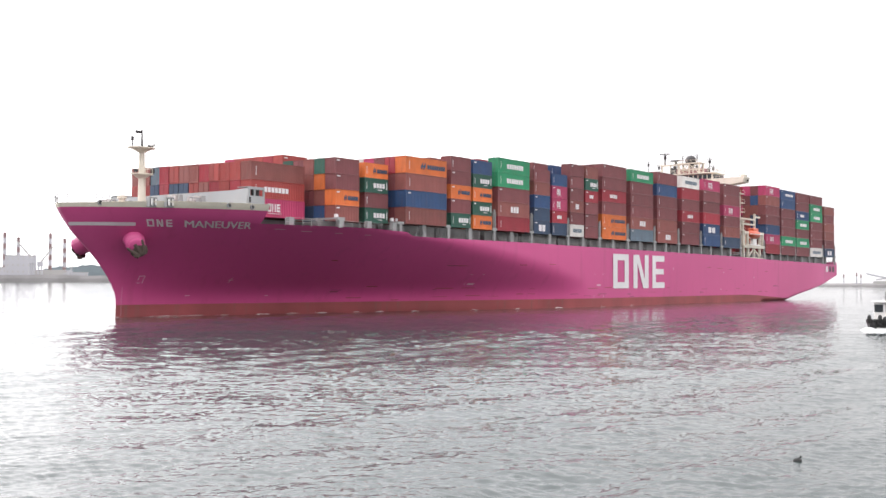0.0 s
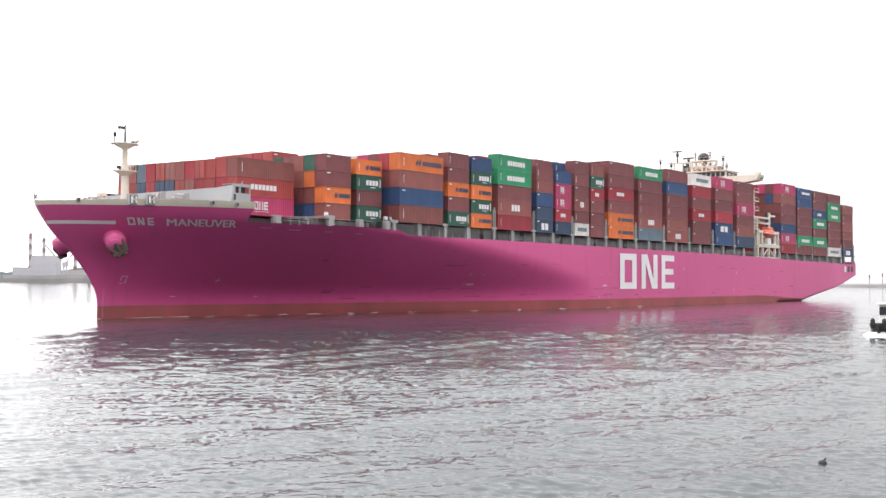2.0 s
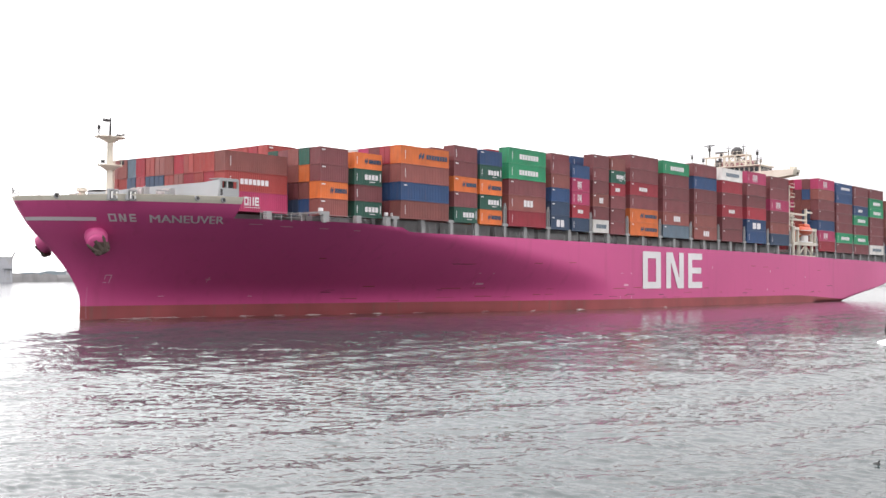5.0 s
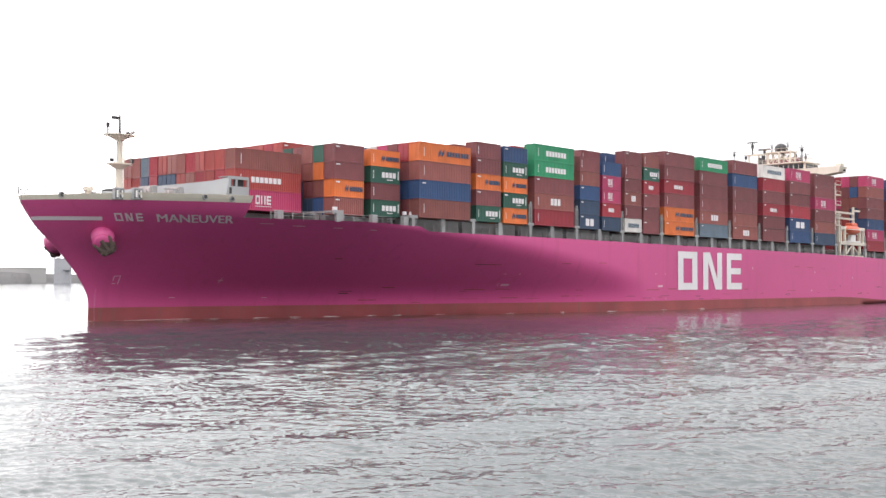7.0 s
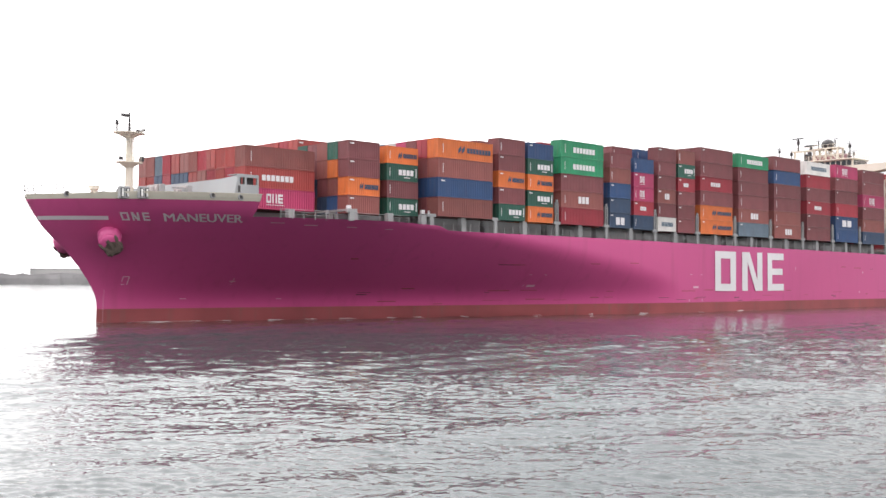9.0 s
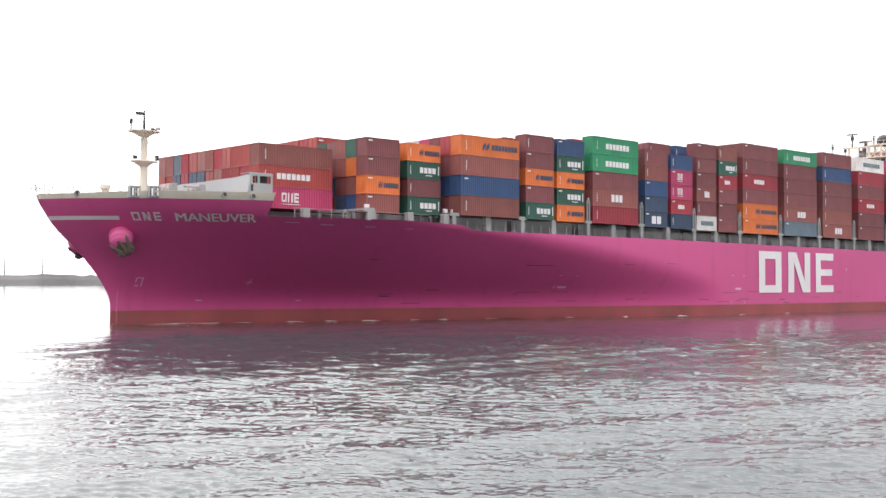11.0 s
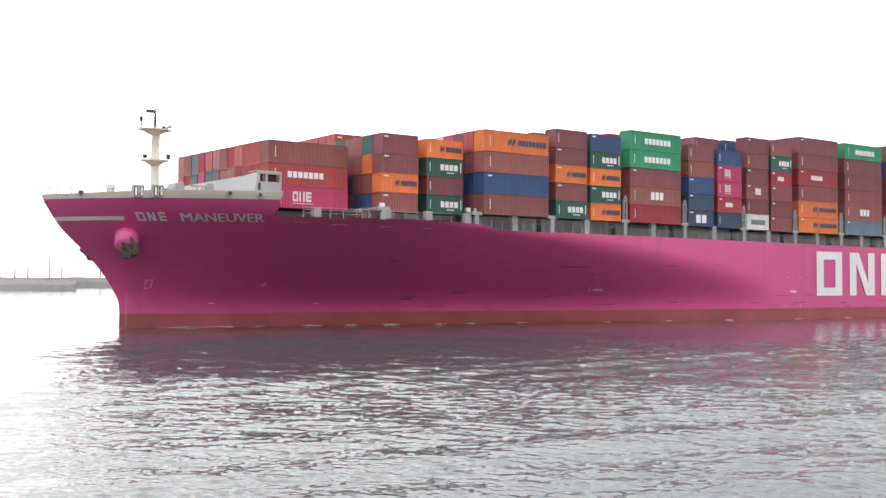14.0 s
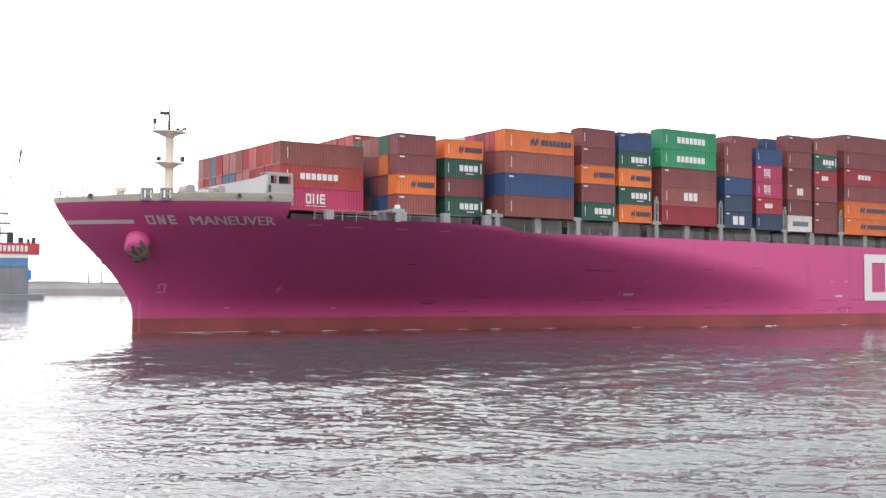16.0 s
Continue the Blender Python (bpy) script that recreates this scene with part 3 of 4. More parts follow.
def build_lashing(bays):
    """Lashing bridges between the bays, pedestals under the stacks, coamings and side rails."""
    for k, (x, tall) in enumerate(bays):
        z = deck_height(x)
        base = 16.3 if x < 100 else 16.0 if x < 220 else 15.0
        bm = boxes((x - 0.35, x + 0.35, -22.4, 22.4, base + 0.1, base + 0.35))
        bridge = part("lashing_bridge", bm, GREY, ship, "grey steel lashing bridge between container bays")
        for y in (-22.4, -17.4, 17.4, 22.4):
            if y < 0:
                part("post", boxes((x - 0.38, x + 0.38, y - 0.2, y + 0.2, z - 0.2, base + 0.2, 0.04)), GREY, bridge)
                bm = bmesh.new()
                slab(bm, [(x - 0.9, y - 0.22), (x + 0.9, y - 0.22), (x + 0.9, y + 0.22), (x - 0.9, y + 0.22)], base - 0.15, base + 0.35)
                part("post_head", bm, GREY, bridge)
            if tall:
                top = base + 3.7
                part("upright", boxes((x - 0.42, x - 0.2, y - 0.15, y + 0.15, base, top), (x + 0.2, x + 0.42, y - 0.15, y + 0.15, base, top), (x - 0.42, x + 0.42, y - 0.15, y + 0.15, top - 0.5, top - 0.2),
                                      (x - 0.42, x + 0.42, y - 0.15, y + 0.15, base + 1.6, base + 1.8)), GREY, bridge)
                part("lamp_head", boxes((x - 0.2, x + 0.15, y - 0.2, y + 0.1, top, top + 0.5)), GREY, bridge)


def build_pedestals(spots):
    for x in spots:
        z = deck_height(x)
        base = 16.35 if x < 100 else 16.05 if x < 220 else 15.0
        y = -min(21.9, half_breadth(x, z) - 0.9)
        bm = boxes((x - 0.55, x + 0.55, y - 0.45, y + 0.45, z - 0.25, base, 0.05))
        part("pedestal", bm, GREY, ship, "grey steel container pedestal")


def build_deck_edge():
    for x0, x1 in ((17, 41), (45, 74), (76, 118), (120, 162), (164, 206), (207, 226), (228, 256), (258, 298)):
        rail = part("side_rail", boxes(*[(x0, x1, -min(22.4, half_breadth(x0 + 8, 15) - 0.15), -min(22.4, half_breadth(x0 + 8, 15) - 0.15) + 0.05, deck_height(x0) + h, deck_height(x0) + h + 0.05) for h in (0.4, 0.75, 1.1)]), GREY, ship, "thin grey deck edge railing")
        for i in range(int((x1 - x0) / 2) + 1):
            x = x0 + 2 * i
            y = -min(22.4, half_breadth(x0 + 8, 15) - 0.15)
            part("stanchion", boxes((x - 0.04, x + 0.04, y, y + 0.06, deck_height(x) - 0.25, deck_height(x) + 1.15)), GREY, rail)
    for x0, x1, y in ((17.5, 27, 12.5), (29, 43.4, 17.4), (45, 58, 19.6), (59, 73.4, 19.6), (75, 87.6, 19.6), (89, 103.4, 19.6), (104.3, 117.8, 19.6), (119, 132, 19.6), (134, 147, 19.6), (149, 161.4, 19.6),
                      (163.6, 176, 19.6), (178.3, 191, 19.6), (193, 206, 19.6), (227, 240.5, 19.6), (241.6, 255.2, 19.6), (256.3, 269.6, 19.6), (270.8, 284, 19.6), (286, 298, 19.6)):
        top = 16.2 if x0 < 100 else 15.9 if x0 < 220 else 14.8
        part("hatch_coaming", boxes((x0, x1, -y, y, deck_height((x0 + x1) / 2) - 0.5, top, 0.0)), GREY, ship, "grey hatch coaming and cover")


def build_house():
    house = part("deckhouse", boxes((209.6, 219.3, -12.4, 12.4, 12.6, 35.85, 0.1)), CREAM, ship, "cream accommodation block")
    for z in (18, 21, 24, 27, 30, 33):
        for y in np.linspace(-11, 11, 9):
            part("window", boxes((209.5, 209.65, y - 0.35, y + 0.35, z, z + 0.9)), GLASS, house)
        for x in (211.5, 213.5, 215.5, 217.8):
            part("window", boxes((x - 0.35, x + 0.35, -12.52, -12.38, z, z + 0.9)), GLASS, house)
    # wing decks with their parapets; the ends taper from below
    for s in (-1, 1):
        bm = bmesh.new()
        v = [bm.verts.new(q) for x in (209.0, 213.4) for q in ((x, s * 12, 34.9), (x, s * 22.4, 36.2), (x, s * 22.8, 37.8), (x, s * 12, 37.8))]
        for q in ((0, 1, 2, 3), (7, 6, 5, 4), (0, 4, 5, 1), (1, 5, 6, 2), (2, 6, 7, 3), (3, 7, 4, 0)):
            bm.faces.new([v[i] for i in q])
        wing = part("bridge_wing", bm, CREAM, house, "cream bridge wing reaching to the ship's side")
        part("wing_console", boxes((210.6, 212.6, s * 21.6 - 0.7, s * 21.6 + 0.7, 37.8, 38.7, 0.08)), CREAM, wing)
        part("wing_lamp", rods(((211.4, s * 22.7, 36.6), (211.4, s * 23.1, 36.9), 0.28)), DARK, wing)
        part("rail", boxes(*[(209.05, 209.1, min(s * 12.4, s * 22.4), max(s * 12.4, s * 22.4), z, z + 0.05) for z in (38.2, 38.6)], *[(209.03, 209.1, s * y - 0.03, s * y + 0.03, 37.8, 38.65) for y in np.linspace(12.6, 22.3, 9)]), CREAM, wing)
    wheelhouse = part("wheelhouse", boxes((209.6, 218, -12.4, 12.4, 35.9, 39.5, 0.15)), CREAM, house)
    part("roof", boxes((208.9, 218.6, -12.9, 12.9, 39.5, 39.85, 0.05)), CREAM, wheelhouse)
    for i in range(16):
        y = -11.4 + i * 1.52
        part("window", boxes((209.44, 209.65, y - 0.58, y + 0.58, 37.9, 39.25)), GLASS, wheelhouse)
    for i in range(5):
        x = 210.8 + i * 1.6
        part("window", boxes((x - 0.6, x + 0.6, -12.56, -12.35, 37.9, 39.25)), GLASS, wheelhouse)
    part("monkey_deck_rail", boxes(*[(209.0, 218.5, -12.8, -12.75, z, z + 0.06) for z in (40.3, 40.7, 41.0)], *[(x, x + 0.07, -12.8, -12.7, 39.8, 41.0) for x in np.linspace(209.0, 218.4, 9)],
                                   *[(209.0, 209.06, -12.8, 12.8, z, z + 0.06) for z in (40.3, 40.7, 41.0)], *[(209.0, 209.1, y, y + 0.07, 39.8, 41.0) for y in np.linspace(-12.8, 12.7, 17)]), CREAM, wheelhouse)
    # open frame that carries the dome, and a lower radar platform beside it
    frame_tower = part("dome_frame", boxes((210.6, 214.4, -7.9, -0.4, 43.0, 43.35, 0.04), (210.8, 214.2, -7.7, -0.6, 41.3, 41.45)), CREAM, house, "cream open steel frame on the bridge roof")
    for x in (210.9, 214.0):
        for y in (-7.5, -4.1, -0.8):
            part("post", boxes((x - 0.22, x + 0.22, y - 0.22, y + 0.22, 39.8, 43.1)), CREAM, frame_tower)
        for y0, y1 in ((-7.5, -4.1), (-0.8, -4.1)):
            part("brace", rods(((x, y0, 39.9), (x, y1, 43.0), 0.13)), CREAM, frame_tower)
    for x in (210.7, 214.3):
        part("rail", rods(((x, -7.8, 44.2), (x, -0.5, 44.2), 0.05), *[((x, y, 43.3), (x, y, 44.2), 0.05) for y in np.linspace(-7.8, -0.5, 6)]), CREAM, frame_tower)
    bm = bmesh.new()
    bmesh.ops.create_uvsphere(bm, u_segments=20, v_segments=14, radius=1.75, matrix=Matrix.Translation((212.4, -4.0, 44.2)) @ Matrix.Diagonal((1, 1, 0.92, 1)))
    rod(bm, (212.4, -4.0, 43.2), (212.4, -4.0, 43.7), 1.3, 1.5, 16)
    part("satellite_dome", bm, DARK, house, "dark grey satellite dome", smooth=True)
    mast = part("radar_mast", boxes((211.4, 213.2, -0.3, 6.2, 42.9, 43.2, 0.05)), CREAM, house, "cream radar platform on posts")
    for y in (0.2, 2.8, 5.8):
        part("post", rods(((212.3, y, 39.8), (212.3, y, 43.0), 0.26)), CREAM, mast)
    part("rail", rods(((211.5, -0.2, 44.0), (211.5, 6.1, 44.0), 0.05), *[((211.5, y, 43.1), (211.5, y, 44.0), 0.05) for y in np.linspace(-0.2, 6.1, 6)]), CREAM, mast)
    part("scanner", boxes((211.9, 212.3, -0.9, 2.7, 44.2, 44.6), (212.0, 212.5, 0.6, 1.2, 43.2, 44.3)), DARK, mast)
    part("scanner", boxes((211.7, 212.1, 3.0, 6.2, 46.6, 46.85), (211.9, 212.2, 4.45, 4.75, 43.2, 46.7)), DARK, mast)
    for y, z0, z1 in ((0.9, 40.2, 42.6), (1.9, 40.0, 42.0)):
        part("equipment_locker", boxes((211.0, 211.9, y - 0.4, y + 0.4, z0, z1, 0.05)), DARK, mast)
    for x, y, z0, z1, r, head in ((212, 10.4, 39.8, 45.0, 0.12, 0.32), (212, 4.6, 43.1, 47.0, 0.22, 0.45), (212, 6.7, 39.8, 43.9, 0.10, 0.4), (212, -10.5, 39.8, 44.8, 0.20, 0.42), (212, -11.6, 39.8, 42.6, 0.10, 0.35),
                            (212, -6.3, 43.3, 46.4, 0.12, 0.2), (212, -1.5, 43.3, 46.2, 0.12, 0.2), (214, -9.2, 39.8, 42.2, 0.14, 0.45)):
        m = part("aerial", rods(((x, y, z0), (x, y, z1), r, r * 0.5)), DARK, house)
        part("aerial_head", rods(((x, y, z1 - 1.9), (x, y, z1 - 1.0), head)), DARK, m)
        part("crossbar", boxes((x - 0.06, x + 0.06, y - 0.8, y + 0.8, z1 - 0.75, z1 - 0.62)), DARK, m)
    funnel = part("funnel", boxes((219.5, 226, -4.6, 4.6, 30, 42.6, 0.4)), paint("dull red funnel paint", (0.20, 0.06, 0.075), 0.6), ship, "dull red funnel casing")
    for y in (-2.6, -0.6, 1.6):
        part("exhaust_pipe", rods(((224.8, y, 42.4), (225.1, y, 43.9), 0.42)), DARK, funnel)
    # lifeboat station on the port side
    for side in (-1, 1):
        y = side * 22.0
        davit = part("lifeboat_davit", boxes((209.6, 228.0, y - 0.5, y + 0.5, 16.3, 17.2, 0.08), (208.6, 227.0, y - 0.3, y + 0.3, 13.0, 13.5)), CREAM, ship, "cream lifeboat davit frame")
        for x in (209.9, 213.6, 218.6, 223.4, 227.4):
            part("frame_post", boxes((x - 0.4, x + 0.4, y - 0.3, y + 0.3, 13.2, 16.6)), CREAM, davit)
        part("diagonal", rods(((213.6, y, 13.4), (218.6, y, 16.4), 0.2), ((223.4, y, 13.4), (218.6, y, 16.4), 0.2)), CREAM, davit)
        for x in (210.4, 213.2, 223.2, 226.0):
            part("davit_arm", boxes((x - 0.38, x + 0.38, y - 0.35, y + 0.35, 17.0, 21.2, 0.05)), CREAM, davit)
        for x in (210.0, 222.8):
            part("davit_head", boxes((x, x + 3.6, y - 0.4, y + 0.4, 20.6, 21.4, 0.05)), CREAM, davit)
        part("winch_platform", boxes((213.8, 222.8, y - 0.6, y + 0.6, 17.2, 17.5), (216.8, 219.8, y - 0.5, y + 0.5, 17.5, 19.2, 0.1)), WHITE, davit)
        # embarkation stair tower beside the stacks
        for x in (206.9, 209.3, 219.2):
            part("tower_post", boxes((x - 0.28, x + 0.28, y - 0.28, y + 0.28, 17.0, 33.0 if x < 207 else 27.0 if x > 219 else 25.0)), CREAM, davit)
        for x0, z0, x1, z1 in ((207, 23.2, 219.2, 23.9), (207, 24.9, 219.2, 25.4), (207, 22.2, 212.0, 25.2), (219.2, 26.2, 223.6, 25.9)):
            part("stair_frame", boxes((x0, x1, y - 0.25, y + 0.25, (z0 + z1) / 2 - 0.25, (z0 + z1) / 2 + 0.25)), CREAM, davit)
        for i in range(5):
            landing = part("landing", boxes((206.4, 209.6, y - 0.7, y + 0.7, 21.4 + 2.75 * i, 21.65 + 2.75 * i)), CREAM, davit)
            part("rail", boxes((206.4, 209.6, y - 0.68, y - 0.62, 22.5 + 2.75 * i, 22.6 + 2.75 * i), (206.4, 206.5, y - 0.68, y - 0.62, 21.6 + 2.75 * i, 22.6 + 2.75 * i), (209.5, 209.6, y - 0.68, y - 0.62, 21.6 + 2.75 * i, 22.6 + 2.75 * i)), CREAM, landing)
        bm = bmesh.new()
        bmesh.ops.create_uvsphere(bm, u_segments=24, v_segments=14, radius=1.0, matrix=Matrix.Translation((218.2, y, 20.6)) @ Matrix.Diagonal((4.4, 1.5, 1.35, 1)))
        for v in bm.verts:
            v.co.x = 218.2 + 4.4 * math.copysign(abs((v.co.x - 218.2) / 4.4) ** 0.75, v.co.x - 218.2)
        box(bm, 216.0, 220.2, y - 0.95, y + 0.95, 21.5, 22.5, 0.25)
        boat = part("lifeboat", bm, ORANGE_BOAT, davit, "enclosed orange lifeboat", smooth=False)
        part("keel", rods(((214.2, y, 19.5), (222.2, y, 19.5), 0.14)), WHITE, boat)
        part("gunwale", boxes((214.0, 222.4, y - 1.56, y + 1.56, 20.5, 20.68, 0.04)), WHITE, boat)


def build_stern():
    for y in (-21.2, -7, 7, 21.2):
        part("stern_post", boxes((301.6, 302.4, y - 0.4, y + 0.4, 12.0, 18.0, 0.05)), GREY, ship, "grey steel stern post")
    part("stern_beam", boxes((301.7, 302.3, -21.4, 21.4, 16.9, 17.5)), GREY, ship)
    part("stern_bulwark", boxes((299.5, 303.9, -21.6, -21.4, 12.2, 13.3), (303.6, 303.9, -21.4, 21.4, 12.2, 13.3), (299.5, 303.9, 21.4, 21.6, 12.2, 13.3)), MAGENTA, ship)


build_hull()
build_stern()
for k in (29.2, 44.0, 45.6, 58.4):
    lamp = part("deck_lamp", rods(((k, -20.6, 15), (k, -20.6, 17.2), 0.06)), GREY, ship, "white floodlight on a short deck post")
    part("lamp_box", boxes((k - 0.35, k + 0.35, -20.85, -20.4, 16.7, 17.3, 0.05)), LETTER, lamp)
build_anchors()
build_foredeck()
build_lashing([(28.3, 0), (44.2, 0), (58.7, 0), (74.3, 1), (88.4, 1), (103.8, 1), (118.5, 1), (132.9, 1), (147.8, 1), (162.4, 1), (177.2, 1), (191.8, 1), (206.6, 1), (226.4, 1), (240.9, 1), (255.7, 1), (270.1, 1), (285.0, 1), (299, 1)])
build_pedestals([20, 29.6, 36, 42.8, 51.5, 66.1, 81, 96.2, 111, 125.6, 140, 155, 169.5, 184.5, 199, 233.5, 248.4, 263, 277.5, 291.5])
build_deck_edge()
build_house()

# ---- containers on deck ----
WIDE = 2.44
BODY = {}


def box_body(length, high):
    """Corrugated steel box: frame, ribbed long sides and ends; x 0..length, z 0..high."""
    key = (round(length, 2), round(high, 2))
    if key in BODY:
        return BODY[key]
    bm = bmesh.new()
    w = WIDE / 2
    ribs = max(8, int(length / 0.42))
    d = (length - 0.36) / ribs
    side = [(0.0, 0.0), (0.17, 0.0)]
    for i in range(ribs):
        a = 0.18 + d * i
        side += [(a, 0.02), (a + d * 0.36, 0.02), (a + d * 0.5, 0.075), (a + d * 0.86, 0.075)]
    side += [(length - 0.18, 0.02), (length - 0.17, 0.0)]
    end = [(-w, 0.0), (-w + 0.17, 0.0)] + [(-w + 0.2 + (2 * w - 0.4) * i / 14, 0.03 + 0.05 * (i % 2)) for i in range(15)] + [(w - 0.17, 0.0)]
    deep = [(x, -w + k) for x, k in side] + [(length - k, y) for y, k in end] + [(length - x, w - k) for x, k in side] + [(k, -y) for y, k in end]
    flat = [(x, -w) for x, k in side] + [(length, y) for y, k in end] + [(length - x, w) for x, k in side] + [(0.0, -y) for y, k in end]
    rings = [[bm.verts.new((x, y, z)) for x, y in loop] for loop, z in ((flat, 0.0), (flat, 0.15), (deep, 0.17), (deep, high - 0.13), (flat, high - 0.11), (flat, high))]
    for lo, hi in zip(rings, rings[1:]):
        for i in range(len(lo)):
            j = (i + 1) % len(lo)
            bm.faces.new((lo[i], lo[j], hi[j], hi[i]))
    bm.faces.new(rings[0][::-1]), bm.faces.new(rings[-1])
    BODY[key] = mesh_of("container_body", bm, BOX_PAINT["brown"])
    return BODY[key]


# house markings as plain shapes: (from, to) along the side and (from, to) up it, pieces, paint
MARKS = {
    "row": (0.38, 0.88, 0.34, 0.66, 4, "white"), "long row": (0.30, 0.85, 0.36, 0.62, 9, "white"), "seven": (0.24, 0.70, 0.36, 0.64, 7, "white"), "blue row": (0.52, 0.97, 0.36, 0.62, 8, "navy"),
    "blocks": (0.30, 0.55, 0.30, 0.74, 3, "white"), "wide row": (0.28, 0.80, 0.30, 0.62, 7, "white"), "grid": (0.40, 0.66, 0.28, 0.70, 3, "white"),
    "slash": (0.30, 0.75, 0.20, 0.70, 2, "white"), "small": (0.32, 0.62, 0.34, 0.62, 4, "white"), "dark row": (0.20, 0.85, 0.34, 0.64, 8, "steel")}
MARK_MESH, DOOR_MESH = {}, {}


def mark_mesh(kind, length, high):
    key = (kind, round(length, 1), round(high, 2))
    if key not in MARK_MESH:
        a, b, c, d, n, colour = MARKS[kind]
        bm = bmesh.new()
        y = -WIDE / 2 - 0.03
        if kind == "row":
            box(bm, length * 0.93, length * 0.955, y, y + 0.04, high * 0.26, high * 0.78)
            box(bm, length * 0.55, length * 0.75, y, y + 0.04, high * 0.19, high * 0.24)
        if kind == "blocks":
            box(bm, length * a, length * b, y, y + 0.04, high * 0.19, high * 0.22)
        if kind == "blue row":
            for k in (0.36, 0.42):
                v = [bm.verts.new((length * (k + u), y, high * z)) for u, z in ((0.0, 0.52), (0.055, 0.72), (0.055, 0.46), (0.0, 0.28))]
                bm.faces.new(v)
        for i in range(n):
            x0 = length * (a + (b - a) * i / n)
            x1 = x0 + length * (b - a) / n * 0.78
            w, t = x1 - x0, (d - c) * high * 0.24
            if kind == "blocks":
                shape = ((x0, x1, c, c + 0.1), (x0, x1, d - 0.1, d), (x0, x0 + w * 0.25, c, d), (x1 - w * 0.25, x1, c, d)) if i == 0 else \
                    ((x0, x0 + w * 0.28, c, d), (x1 - w * 0.28, x1, c, d)) if i == 1 else ((x0, x1, c, c + 0.1), (x0, x1, (c + d) / 2 - 0.05, (c + d) / 2 + 0.05), (x0, x1, d - 0.1, d), (x0, x0 + w * 0.25, c + 0.1, d - 0.1))
                for q in shape:
                    box(bm, q[0], q[1], y, y + 0.04, q[2] * high, q[3] * high)
            else:
                # writing as one plain bar a letter
                box(bm, x0, x1, y, y + 0.04, c * high, d * high)
        MARK_MESH[key] = mesh_of("marking", bm, LETTER if colour == "white" else BOX_PAINT[colour])
    return MARK_MESH[key]


def small_mesh(length, high, where):
    key = (where, round(length, 1), round(high, 2))
    if key not in MARK_MESH:
        bm = bmesh.new()
        y = -WIDE / 2 - 0.03
        if where == "upright":
            for i in range(5):
                box(bm, length * 0.085, length * 0.085 + 0.13, y, y + 0.04, high * (0.25 + 0.1 * i), high * (0.25 + 0.1 * i) + high * 0.07)
        else:
            box(bm, length * 0.06, length * 0.06 + 0.75, y, y + 0.04, high * 0.79, high * 0.86)
        MARK_MESH[key] = mesh_of("number_plate", bm, LETTER)
    return MARK_MESH[key]


def door_mesh(high):
    if high not in DOOR_MESH:
        bm = bmesh.new()
        box(bm, -0.025, 0.06, -0.56, 0.56, 0.2, high - 0.2, 0.015)
        DOOR_MESH[high] = mesh_of("door", bm, BOX_PAINT["brown"])
    return DOOR_MESH[high]


def container(x, y, z, length, high, colour, mark="", doors=False, rng=random.Random(7)):
    ft = "forty-foot" if length > 9 else "twenty-foot"
    ob = new("shipping_container", box_body(length, high - 0.03))
    look_of = {"": "", "row": " with white marks", "blue row": " with dark marks"}.get(mark, " with white marks")
    tagged(ob, f"{colour} {ft} steel container{look_of}, stacked on deck", "container", "containers stacked on deck")
    ob.material_slots[0].link = "OBJECT"
    ob.material_slots[0].material = BOX_PAINT[colour]
    ob.matrix_basis = SHIP_START @ pose(x + rng.uniform(-0.06, 0.06), y + rng.uniform(-0.05, 0.05), z)
    ABOARD.append(ob)
    if mark:
        part("marking", mark_mesh(mark, length, high), None, ob)
    part("number_plate", small_mesh(length, high, "upright" if rng.random() < 0.45 else "top"), None, ob)
    if doors:
        for k in (-0.59, 0.59):
            d = part("door", door_mesh(round(high - 0.03, 2)), None, ob)
            d.location = (0, k, 0)
            d.material_slots[0].link = "OBJECT"
            d.material_slots[0].material = BOX_PAINT[colour]
    return ob


